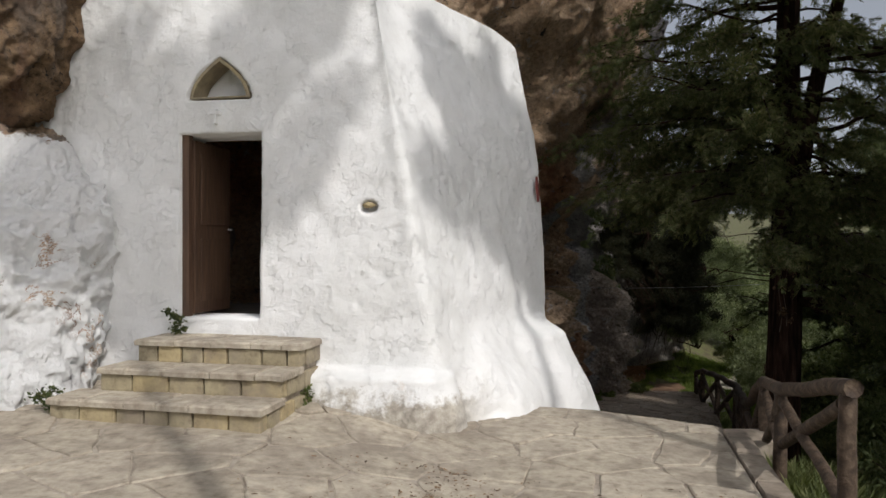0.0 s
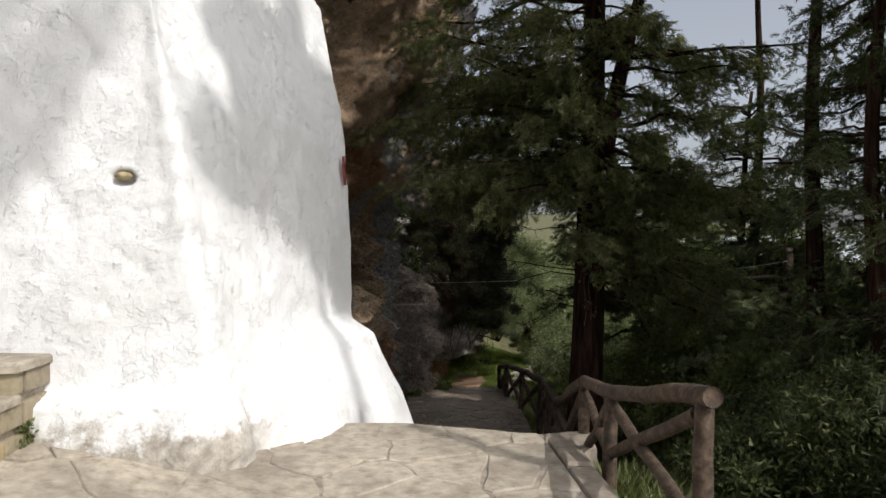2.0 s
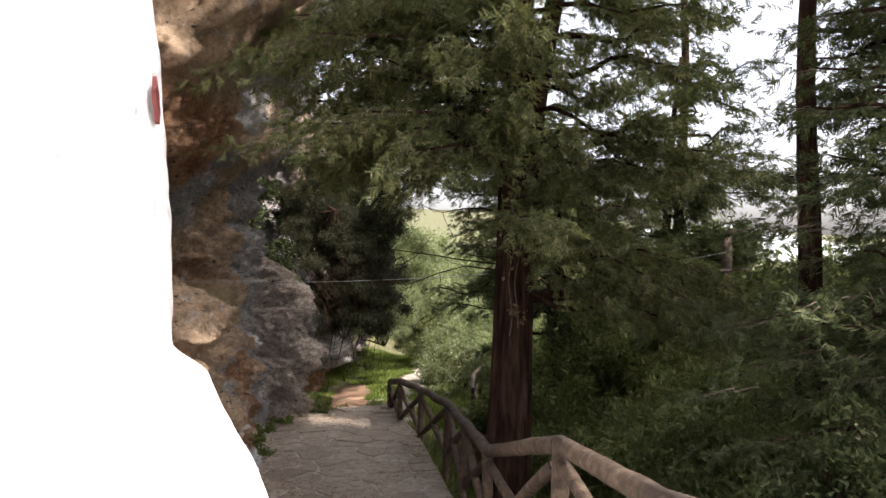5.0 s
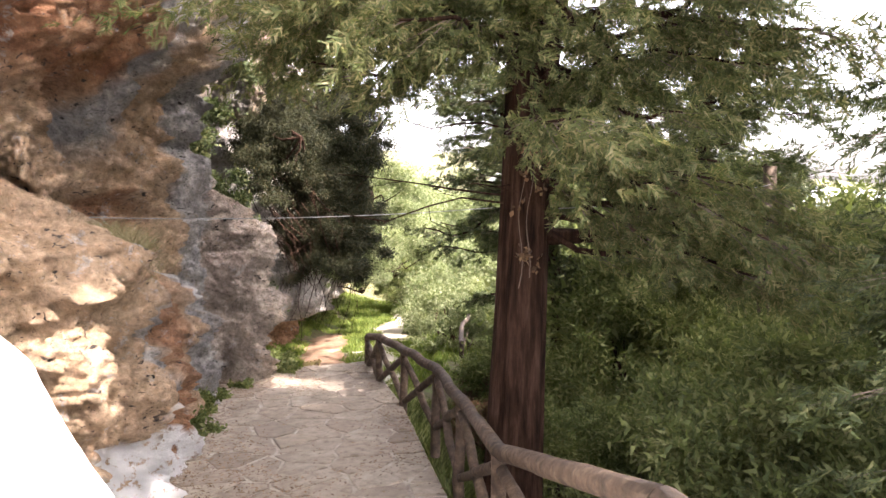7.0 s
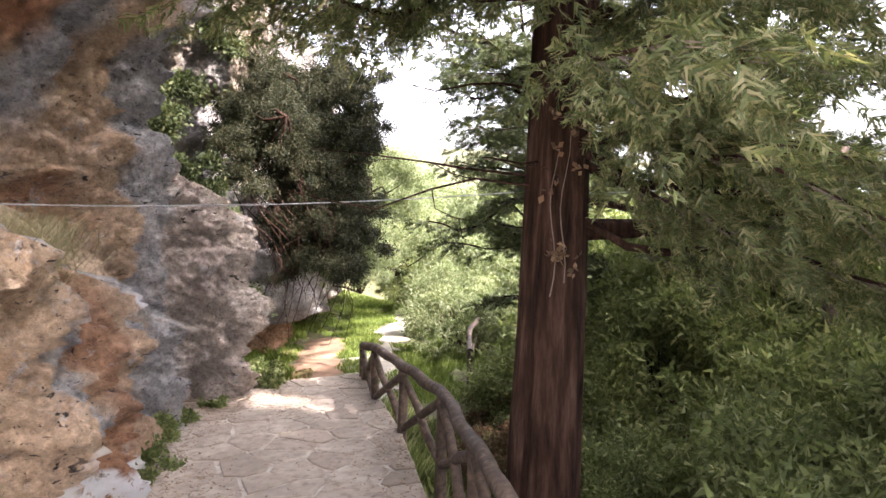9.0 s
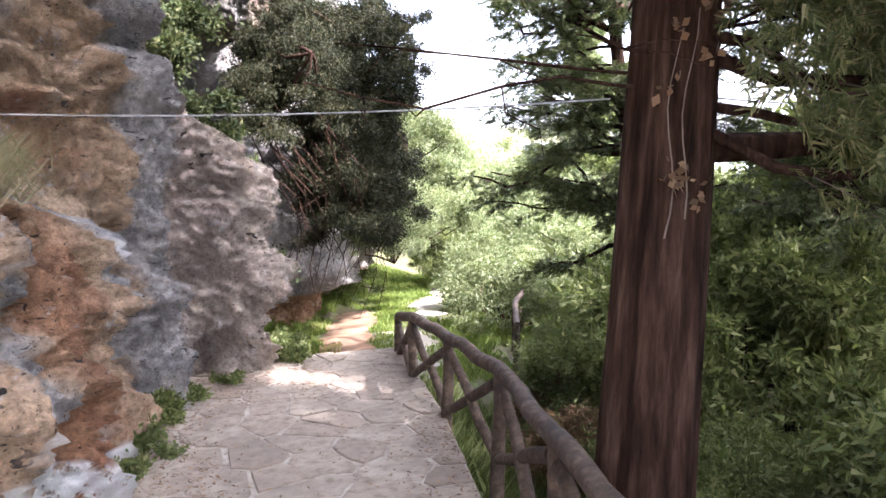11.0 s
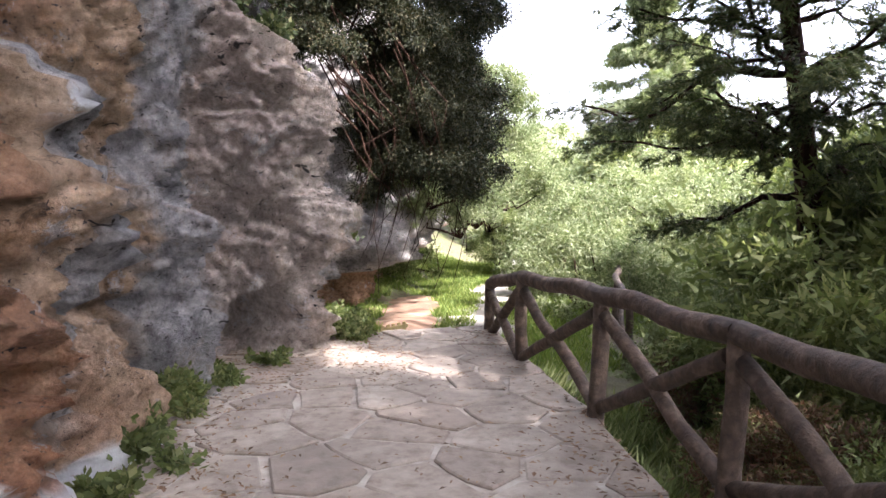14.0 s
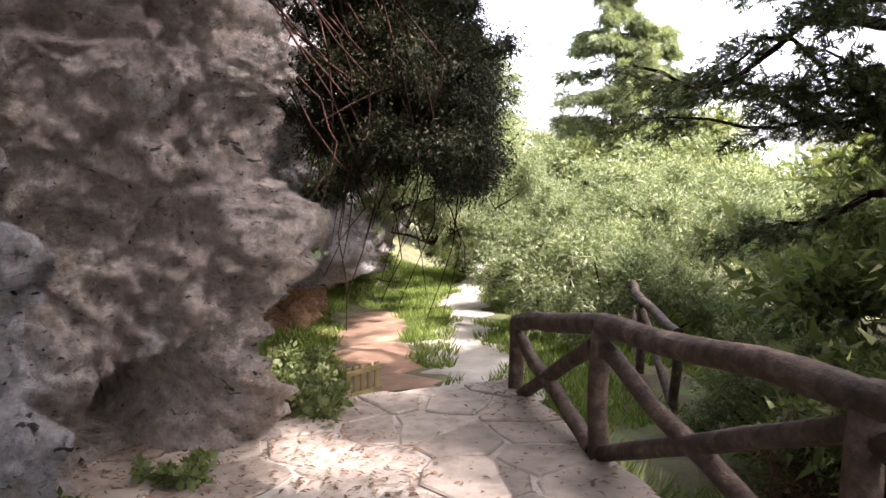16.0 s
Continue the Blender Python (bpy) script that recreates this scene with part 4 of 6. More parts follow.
def build_rocks():
    def face(s, z, x, y):
        d = s - FACE_MARK
        # overhang of the ochre face, above the ledge and the chapel
        out = 0.95 * smooth(1.9, 2.9, z) * smooth(-0.1, -0.9, d) * smooth(-9.5, -6.5, d) + 0.6 * smooth(2.3, 3.0, z) * smooth(1.3, 0.9, d) * smooth(-0.6, 0.0, d) + 1.2 * smooth(2.9, 5.5, z) * smooth(1.3, 0.9, d)
        # brow under which the face is hollowed, and the recess beside the tongue
        out = out + 0.16 * band(z, 1.15, 1.55, 0.12) * band(d, -1.6, -0.2, 0.2) - 0.22 * band(z, 0.2, 1.05, 0.16) * band(d, -1.0, -0.15, 0.12)
        for pd, pz, wide, high, deep in ((-1.55, 2.12, 0.34, 0.26, 1.1), (-1.22, 1.82, 0.20, 0.30, 0.7), (-3.0, 2.35, 0.5, 0.22, 0.5), (-0.7, 2.45, 0.4, 0.15, 0.3)):
            out = out - deep * smooth(1.15, 0.5, np.hypot((d - pd + 0.3 * (z - pz)) / wide, (z - pz) / high) + 0.2 * vnoise(x * 4, y * 4, z * 4, 3))
        # grey tongue that runs the whole height
        out = out + 0.26 * band(d, 0.42, 0.78, 0.14) - 0.14 * band(d, 0.20, 0.28, 0.07) - 0.12 * band(d + 0.08 * z, 1.0, 1.06, 0.10) * smooth(-0.6, 0.0, z)
        out = out + 0.14 * smooth(-0.3, -1.2, z) * band(d, 0.0, 1.3, 0.3) - 0.16 * band(z + 0.12 * d, -1.02, -0.94, 0.07) * band(d, 0.05, 0.55, 0.12)
        # the boulder: swells over its foot, a hollow at the foot, a shoulder that falls outward
        out = out + 0.10 * np.exp(-((z - 0.15) / 0.6) ** 2) * smooth(1.0, 1.6, d) - 0.18 * smooth(-0.6, -1.25, z) * smooth(1.1, 1.6, d) - 0.75 * smooth(1.12, 0.7, np.hypot((d - 1.66) / 0.38, (z + 1.42) / 0.27) + 0.22 * fbm(x * 3, y * 3, z * 3, 3, 8))
        shoulder = 1.55 - 0.95 * smooth(0.7, 1.9, d)
        out = out - (1.5 * (z - shoulder).clip(0, None)).clip(0, 1.9) * smooth(0.85, 1.15, d)
        return out

    def face_zones(s, z, x, y):
        d = s - FACE_MARK
        tongue = band(d, 0.27, 1.0, 0.06)
        grey = np.maximum(tongue, 0.85 * smooth(0.8, 0.95, d) - 0.28 * smooth(1.0, 1.2, d)) + band(d - 0.5 * (z - 2.2), -1.15, -0.55, 0.15) * smooth(1.4, 1.9, z)
        # first band: rust tone that also darkens the overhang in place of shade
        rust = band(z, 2.2, 3.4, 0.3) * smooth(-0.6, -1.2, d) + 0.8 * band(z, 0.5, 1.1, 0.12) * band(d, -1.0, -0.15, 0.1) + 0.35 * band(d, 0.9, 1.9, 0.2) * smooth(-0.5, 0.3, z)
        paint = band(d, -0.45, 0.30, 0.05) * smooth(-1.42, -1.5, z)
        return grey, rust, paint

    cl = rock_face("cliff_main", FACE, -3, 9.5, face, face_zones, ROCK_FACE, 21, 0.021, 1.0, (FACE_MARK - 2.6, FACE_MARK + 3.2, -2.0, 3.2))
    tagged(cl, "ochre cliff with a grey tongue and pitted boulder beside the walkway", "cliff", kind="structure")

    def shelf(s, z, x, y):
        top = 0.80 - 0.42 * smooth(1.6, 3.9, s)
        out = 0.13 * np.exp(-((z - top + 0.35) / 0.3) ** 2) - (1.7 * (z - top).clip(0, None)).clip(0, 1.5)
        # ribs and a hollow between them
        return out + 0.07 * np.sin((s - 0.25 * z) * 5.2) * smooth(top, top - 0.5, z) - 0.16 * band(s + 0.3 * z, 3.2, 3.32, 0.10) * smooth(0.1, -0.2, z) + 0.10 * smooth(-1.1, -1.5, z)

    def shelf_zones(s, z, x, y):
        ribs = band(s + 0.22 * z, 2.50, 2.80, 0.08) + band(s + 0.10 * z, 3.72, 4.3, 0.08) * smooth(-1.2, -0.7, z)
        rust = 0.8 * band(s + 0.2 * z, 2.9, 3.5, 0.12) + 0.5 * smooth(-0.6, -1.1, z) * band(s, 3.0, 4.6, 0.2)
        foot = smooth(-1.28, -1.34, z + 0.22 * (s - 3.6)) * smooth(1.6, 1.9, s)
        drip = band(s, 3.66, 3.74, 0.02) * band(z, -0.10, 0.16, 0.04) + 0.7 * band(s, 2.55, 2.85, 0.04) * band(z, -0.95, -0.6, 0.08)
        return ribs, rust, foot + drip

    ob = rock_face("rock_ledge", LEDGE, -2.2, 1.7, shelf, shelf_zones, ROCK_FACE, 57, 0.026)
    tagged(ob, "ochre rock ledge with a whitewashed foot beside the walkway", "rock")
    boulder("whitewashed_rock", (-4.6, 6.6, 1.0), (1.35, 0.95, 2.1), 14, ROCK_WHITE, 7, "whitewashed bedrock beside the chapel front", 3.0, rough=0.2, lean=-0.2)
    boulder("rock_overhang", (-4.85, 6.5, 4.5), (1.35, 0.9, 1.6), 10, ROCK_OCHRE, 17, "ochre bedrock, coloured dark as if shaded, over the whitewashed rock", 3.0)
    boulder("rock_hood", (4.1, 18.7, 3.35), (1.2, 1.0, 0.95), 30, ROCK_GREY, 23, "dark rock hood jutting from the cliff above the boulder", 3.0)

    def far(s, z, x, y):
        strata = 0.10 * np.sin(z * 8.0 + 1.5 * fbm(x * 0.7, y * 0.7, 0 * z, 2, 5)) * smooth(-2.2, -1.9, z)
        return -0.35 + 0.30 * smooth(-2.15, -1.95, z) - 0.9 * smooth(-2.0, -2.3, z) - 0.55 * smooth(-1.2, -0.6, z) - 1.2 * smooth(1.5, 6.0, z) + strata + 0.25 * fbm(x * 0.6, y * 0.6, z * 0.5, 3, 77)

    ob = rock_face("cliff_far", [(3.0, 17.6), (4.6, 19.2), (5.9, 20.7), (7.1, 21.7), (8.2, 23.4), (9.4, 26.2), (11.4, 30.5), (14.0, 37.0)], -5, 6, far,
                   lambda s, z, x, y: (0.85 * smooth(-2.2, -2.0, z), 0.7 * smooth(-2.0, -2.2, z), 0 * z), ROCK_FACE, 33, 0.07, 1.3)
    tagged(ob, "grey limestone face with an undercut foot behind the meadow", "cliff", kind="structure")


build_rocks()


# ---- log fence ----
def log(name, a, b, r, parent, seed, sag=0.02, taper=0.9, mat_=None):
    me = tube_mesh(name, bent(a, b, 8, sag, seed), [r * (1 - (1 - taper) * i / 7) for i in range(8)], mat_ or LOG, 10, 0.14, seed)
    ob = new(name, me)
    ob.parent = parent
    return ob


POSTS = [(2.45, 4.1, -0.05, 0.87), (2.83, 5.68, -0.10, 0.57), (3.32, 7.0, -0.62, 0.90), (4.08, 9.1, -1.30, 0.85), (4.72, 10.7, -1.50, 0.85), (5.27, 12.2, -1.60, 0.80), (5.43, 13.4, -1.68, 0.80), (5.70, 14.85, -1.80, 0.78), (6.0, 16.05, -1.95, 0.64)]


def build_fence():
    fence = tagged(empty("log_fence", *POSTS[0][:3]), "rustic brown log fence with crossed braces beside the path", "fence")
    base = Vector(POSTS[0][:3])
    P = [(Vector(p[:3]) - base, p[3]) for p in POSTS]
    for i, (p, h) in enumerate(P):
        log("post", p - Vector((0, 0, 0.25)), p + Vector((0, 0, h)), 0.056, fence, i, 0.01)
    for i, ((p, h), (q, g)) in enumerate(zip(P, P[1:])):
        up, uq = Vector((0, 0, h)), Vector((0, 0, g))
        log("rail", p + up - (q - p) * (0.06 if i == 0 else 0.0), q + uq, 0.057, fence, 20 + i, 0.03, 1.0)
        d = q - p
        log("brace", p + Vector((0, 0, 0.12)) + d * 0.03, q + uq * 0.86 - d * 0.04, 0.045, fence, 40 + i, 0.02)
        log("brace", p + up * 0.86 + d * 0.04, q + Vector((0, 0, 0.12)) - d * 0.03, 0.045, fence, 60 + i, 0.02)


build_fence()


# ---- foliage ----
def leaf_cloud(name, centres, radii, count, size, mat_, rng, shape=2.2, droop=0.0, flat=0.75, jitter=0.35):
    """Many small folded leaves round clump centres."""
    centres, radii = np.asarray(centres, dtype=float), np.asarray(radii, dtype=float)
    pick = rng.choice(len(centres), count, p=radii ** 2 / (radii ** 2).sum())
    d = rng.normal(size=(count, 3))
    d /= np.linalg.norm(d, axis=1)[:, None]
    rr = np.abs(rng.normal(0, 0.55, count)) ** 0.8
    pos = centres[pick] + d * (radii[pick] * rr)[:, None] * np.array([1, 1, flat])
    pos += rng.normal(size=(count, 3)) * radii[pick][:, None] * 0.12 * jitter
    along = d * 0.7 + rng.normal(size=(count, 3)) * 0.7
    along[:, 2] -= droop
    along /= np.linalg.norm(along, axis=1)[:, None]
    side = np.cross(along, rng.normal(size=(count, 3)))
    side /= np.linalg.norm(side, axis=1)[:, None] + 1e-9
    ln = size * rng.uniform(0.6, 1.4, count)[:, None]
    w = ln / shape
    if shape > 2.4:
        v = np.stack([pos + side * w * 0.5, pos - side * w * 0.5, pos + along * ln], 1).reshape(-1, 3)
        return raw_mesh(name, v, np.arange(count * 3).reshape(-1, 3), mat_, False)
    v = np.stack([pos, pos + along * ln * 0.5 + side * w * 0.5, pos + along * ln, pos + along * ln * 0.5 - side * w * 0.5], 1).reshape(-1, 3)
    return raw_mesh(name, v, np.arange(count * 4).reshape(-1, 4), mat_, False)


def blob_clumps(rng, half, n, r0, r1, hollow=0.55):
    d = rng.normal(size=(n, 3))
    d /= np.linalg.norm(d, axis=1)[:, None]
    d[:, 2] = np.abs(d[:, 2]) * 1.3 - 0.38
    k = hollow + (1 - hollow) * rng.random(n)
    k = k * (0.85 + 0.5 * vnoise(d[:, 0] * 2, d[:, 1] * 2, d[:, 2] * 2, int(rng.integers(99))))
    return d * k[:, None] * np.asarray(half), rng.uniform(r0, r1, n)


def twigs(parent, name, base, targets, r, mat_, seed, sides=5):
    """Limbs from a base to clump centres, each a part."""
    for i, t in enumerate(targets):
        pts = bent(base, t, 6, 0.18 * (Vector(t) - Vector(base)).length, seed + i)
        ob = new(name, tube_mesh(name, pts, [r * (1 - 0.8 * k / 5) for k in range(6)], mat_, sides, 0.1, seed + i, False))
        ob.parent = parent


def make_bush(name, half, count, size, mat_, seed, label, clumps=26, shape=2.0, droop=0.0, root=None):
    rng = np.random.default_rng(seed)
    ob = tagged(empty(name, 0, 0, 0), label, "bush", name.replace("_", " ") + " thicket")
    c, r = blob_clumps(rng, half, int(clumps * 1.9), 0.11 * min(half), 0.30 * min(half))
    c[:, 2] += half[2] * 0.35
    me = leaf_cloud("crown", c, r, count, size, mat_, rng, shape, droop)
    cr = new("crown", me)
    cr.parent = ob
    twigs(ob, "stem", root or (0, 0, -half[2] * 0.2), [tuple(p) for p in c[:9]], 0.03 * half[0] ** 0.5, BARK, seed)
    return ob


def put(ob, x, y, dz=0.0, scale=1.0, rz=0.0, z=None):
    ob.matrix_basis = pose(x, y, float(ground_height(x, y)) + dz if z is None else z, 0, 0, rz)
    ob.scale = (scale, scale, scale)
    return ob


def again(ob, x, y, dz=0.0, scale=1.0, rz=0.0, z=None):
    zz = float(ground_height(x, y)) + dz if z is None else z
    c = copy_thing(ob, pose(x, y, zz, 0, 0, rz))
    c.scale = (scale, scale, scale)
    return c


def spray_template(seed):
    """A ragged fan of scale-leaved twiglets along +x, one unit long."""
    r = random.Random(seed)
    sway = r.uniform(-0.25, 0.25)
    def stem(x):
        return np.array([x, sway * x * x, -0.30 * x * x])
    tris = [(stem(0) + (0, 0.02, 0), stem(0) - (0, 0.02, 0), stem(1.0))]
    for i in range(6):
        for sgn in (-1, 1):
            x = 0.06 + 0.14 * i + r.uniform(-0.05, 0.05)
            ln, a = 0.55 * (1 - 0.09 * i) * r.uniform(0.6, 1.25), sgn * math.radians(r.uniform(25, 62))
            b = stem(x)
            e = b + np.array([ln * math.cos(a), ln * math.sin(a), r.uniform(-0.16, 0.08)])
            w = np.array([0.04, -0.022 * sgn, 0.022 * r.uniform(-1, 1)])
            tris.append((b - w, b + w, e))
            m = b + (e - b) * r.uniform(0.3, 0.6)
            tris.append((m - 0.8 * w, m + 0.8 * w, m + np.array([ln * 0.5, sgn * ln * r.uniform(-0.1, 0.3), r.uniform(-0.14, 0.05)])))
    return np.array(tris, dtype=float).reshape(-1, 3)


SPRAYS = np.stack([spray_template(k) for k in range(8)])


def spray_mesh(name, pos, along, size, mat_, rng):
    n = len(pos)
    along = along / (np.linalg.norm(along, axis=1)[:, None] + 1e-9)
    side = np.cross(along, np.array([0, 0, 1.0]) + 0.8 * rng.normal(size=(n, 3)))
    side /= np.linalg.norm(side, axis=1)[:, None] + 1e-9
    up = np.cross(side, along)
    T = SPRAYS[rng.integers(0, 8, n)] * size[:, None, None]
    v = pos[:, None, :] + T[:, :, :1] * along[:, None, :] + T[:, :, 1:2] * side[:, None, :] + T[:, :, 2:3] * up[:, None, :]
    v = v.reshape(-1, 3)
    return raw_mesh(name, v, np.arange(len(v)).reshape(-1, 3), mat_, False)


def dress(tree, limbs, mat_, rng, subs=12, each=6, size=0.24, reach=0.75, droop=0.25, start=0.25):
    """Branchlets and hanging sprays along limbs given as rows of points."""
    pos, along, twig = [], [], []
    for pts in limbs:
        P = np.array([tuple(p) for p in pts])
        total = np.linalg.norm(P[-1] - P[0])
        for k in range(subs):
            t = start + (1 - start) * rng.random() ** 0.8
            f = t * (len(P) - 1)
            i = min(int(f), len(P) - 2)
            b = P[i] + (P[i + 1] - P[i]) * (f - i)
            d = (P[i + 1] - P[i]) / (np.linalg.norm(P[i + 1] - P[i]) + 1e-9)
            a = rng.choice([-1, 1]) * rng.uniform(0.3, 1.2) * (1.15 - t)
            d = np.array([d[0] * math.cos(a) - d[1] * math.sin(a), d[0] * math.sin(a) + d[1] * math.cos(a), d[2] * 0.4 - droop * rng.uniform(0.3, 1.6)])
            d /= np.linalg.norm(d)
            ln = reach * rng.uniform(0.45, 1.1) * min(1.0, 0.35 + total / 3)
            twig.append((b, b + d * ln * 0.8 - np.array([0, 0, 0.06 * ln])))
            for m in range(each):
                u = (m + rng.random()) / each
                pos.append(b + d * ln * u - np.array([0, 0, 0.10 * ln * u * u]) + rng.normal(size=3) * 0.055)
                along.append(d + rng.normal(size=3) * np.array([0.75, 0.75, 0.45]) - np.array([0, 0, droop * 0.8]))
    pos, along = np.array(pos), np.array(along)
    cr = new("crown", spray_mesh("crown", pos, along, size * rng.uniform(0.6, 1.35, len(pos)), mat_, rng))
    cr.parent = tree
    B, E = np.array([t[0] for t in twig]), np.array([t[1] for t in twig])
    w = np.cross(E - B, rng.normal(size=B.shape))
    w *= 0.006 / (np.linalg.norm(w, axis=1)[:, None] + 1e-9)
    u = np.cross(E - B, w)
    u *= 0.006 / (np.linalg.norm(u, axis=1)[:, None] + 1e-9)
    v = np.stack([B + w, B - w, E, B + u, B - u, E], 1).reshape(-1, 3)
    tw = new("twigwork", raw_mesh("twigwork", v, np.arange(len(v)).reshape(-1, 3), TWIG, False))
    tw.parent = tree


def limb_part(tree, b, e, r, seed, bend):
    pts = bent(b, e, 9, bend, seed)
    o = new("limb", tube_mesh("limb", pts, [r * (1 - 0.85 * k / 8) + 0.004 for k in range(9)], BARK, 7, 0.1, seed))
    o.parent = tree
    return pts


def build_cypress():
    """The big tree beside the stair: fibrous trunk, level limbs, flat hanging sprays."""
    rng = np.random.default_rng(5)
    tree = tagged(empty("cypress_tree", 5.42, 10.82, -2.3), "large cypress with a dark fibrous trunk beside the stair", "tree")
    H = 11.0
    def flutes(a, z):
        return 1 + 0.05 * math.sin(5 * a + 0.4 * z) + 0.025 * math.sin(11 * a - 0.7 * z) + 0.05 * noise.noise((3 * math.cos(a), 3 * math.sin(a), z * 0.5)) + 0.025 * noise.noise((9 * math.cos(a), 9 * math.sin(a), z * 1.1))
    levels, sides = np.linspace(-0.3, H, 110), 48
    verts = []
    for i, z in enumerate(levels):
        r = 0.285 * (1 - 0.6 * i / 109) + 0.12 * math.exp(-i * 0.18)
        for k in range(sides):
            a = 2 * math.pi * k / sides
            verts.append((0.04 * math.sin(z * 0.5) + 0.025 * (z - 2) + r * flutes(a, z) * math.cos(a), 0.006 * z + r * flutes(a, z) * math.sin(a), z))
    quads = [(i * sides + k, i * sides + (k + 1) % sides, (i + 1) * sides + (k + 1) % sides, (i + 1) * sides + k) for i in range(109) for k in range(sides)]
    trunk = new("trunk", raw_mesh("trunk", verts, quads, BARK))
    trunk.parent = tree
    rows = []
    def add(count, a0, a1, zlo, zhi, l0, l1, fall):
        for _ in range(count):
            a, z, ln = math.radians(rng.uniform(a0, a1)), rng.uniform(zlo, zhi), rng.uniform(l0, l1)
            rows.append(((0.02 * z, 0, z), (math.cos(a) * ln, math.sin(a) * ln, z - fall * ln + rng.uniform(-0.2, 0.3))))
    add(15, 165, 255, 4.3, 6.4, 1.2, 2.8, 0.05)
    add(15, 148, 192, 4.5, 6.8, 1.5, 3.0, 0.08)
    add(15, 225, 292, 7.2, 10.8, 1.4, 3.5, 0.0)
    add(9, 105, 165, 4.9, 7.0, 1.2, 3.2, 0.05)
    add(15, 285, 332, 3.0, 5.6, 0.9, 2.7, 0.30)
    add(8, 255, 290, 4.2, 6.0, 1.2, 2.6, 0.12)
    add(14, 150, 300, 5.6, 8.0, 1.4, 3.2, 0.05)
    add(30, 0, 360, 6.2, 10.8, 1.4, 3.6, 0.0)
    dressed = []
    for i, (b, e) in enumerate(rows):
        dressed.append(limb_part(tree, b, e, rng.uniform(0.02, 0.05), i, 0.22))
    dress(tree, dressed, LEAF_CYPRESS, rng, 18, 15, 0.15, 0.85, 0.35)
    limb_part(tree, (0.05, 0, 3.1), (1.9, -1.0, 3.25), 0.085, 900, 0.10)
    # dead lower branches
    for i in range(14):
        a, z, ln = math.radians(rng.uniform(80, 320)), rng.uniform(3.3, 5.2), rng.uniform(0.5, 1.9)
        pts = bent((0.02 * z, 0, z), (math.cos(a) * ln, math.sin(a) * ln, z + rng.uniform(-0.1, 0.35)), 7, 0.07 * ln, 300 + i)
        o = new("dead_branch", tube_mesh("dead_branch", pts, [0.012 - 0.0014 * k for k in range(7)], BARK, 5, 0.1, i, False))
        o.parent = tree
        for k in (3, 4, 5):
            p = pts[k]
            q = p + Vector((rng.normal() * 0.25, rng.normal() * 0.25, rng.normal() * 0.12 - 0.12))
            w = new("dead_twig", tube_mesh("dead_twig", bent(p, q, 4, 0.06, i * 9 + k), [0.005, 0.004, 0.003, 0.002], BARK, 4, 0, k, False))
            w.parent = tree
    # second stem that leaves the trunk above the fork
    fork = [(0.06 + 0.05 * k + 0.035 * k * k * 0.4, -0.03 * k, 3.6 + 0.75 * k) for k in range(8)]
    o = new("stem", tube_mesh("stem", fork, [0.19 * (1 - 0.09 * k) for k in range(8)], BARK, 14, 0.1, 8))
    o.parent = tree


def build_leaning_cypress():
    """The dark cypress below the fence: a bare limb structure with flat dark sprays that hang over the slope."""
    rng = np.random.default_rng(8)
    base = Vector((9.5, 15.3, float(ground_height(9.5, 15.3))))
    tree = tagged(empty("cypress_tree", *base), "dark spreading cypress on the slope below the fence", "tree")
    path = [(-0.02 * z * z + 0.1 * math.sin(z), 0.03 * z, z) for z in np.linspace(-0.3, 8.0, 24)]
    trunk = new("trunk", tube_mesh("trunk", path, [0.17 * (1 - 0.8 * i / 23) for i in range(24)], BARK, 14, 0.1, 4))
    trunk.parent = tree
    rows = []
    for i in range(84):
        z = rng.uniform(2.3, 6.2) if i < 64 else rng.uniform(5.5, 8.0)
        a = math.radians(rng.uniform(120, 285) if i < 52 else rng.uniform(0, 360))
        ln = rng.uniform(0.9, 2.6) * (1.1 - 0.05 * z)
        b = (-0.02 * z * z, 0.03 * z, z)
        rows.append(limb_part(tree, b, (b[0] + math.cos(a) * ln, b[1] + math.sin(a) * ln, z + rng.uniform(-0.4, 0.7)), rng.uniform(0.015, 0.045), 500 + i, 0.25))
    dress(tree, rows, LEAF_DARK, rng, 15, 9, 0.15, 0.65, 0.15)
    c = copy_thing(tree, pose(10.7, 13.7, float(ground_height(10.7, 13.7)), 0, 0, 75))
    c.scale = (0.95, 0.95, 0.95)


def conifer(name, h, spread, seed, label, mat_=None, size=0.24, bare=0.15, subs=9, power=0.75):
    rng = np.random.default_rng(seed)
    tree = tagged(empty(name, 0, 0, 0), label, "tree", "conifers of the wood")
    trunk = new("trunk", tube_mesh("trunk", [(0.06 * math.sin(z), 0.05 * math.cos(z * 0.7), z) for z in np.linspace(-0.5, h, 20)], [0.016 * h * (1 - 0.9 * i / 19) + 0.02 for i in range(20)], BARK, 10, 0.1, seed))
    trunk.parent = tree
    rows = []
    for i in range(int(h * 10)):
        t = rng.random() ** 0.8
        z = h * (bare + (1 - bare) * t)
        ln = spread * (1 - t) ** power * rng.uniform(0.6, 1.1) + 0.25
        a = rng.uniform(0, 2 * math.pi)
        e = (math.cos(a) * ln, math.sin(a) * ln, z - 0.10 * ln + rng.uniform(-0.1, 0.3))
        if i % 3:
            rows.append(bent((0, 0, z), e, 6, 0.12, i))
        else:
            rows.append(limb_part(tree, (0, 0, z), e, 0.0035 * h, i, 0.12))
    dress(tree, rows, mat_ or LEAF_CYPRESS, rng, subs, 8, size, 0.8, 0.2, 0.15)
    return tree


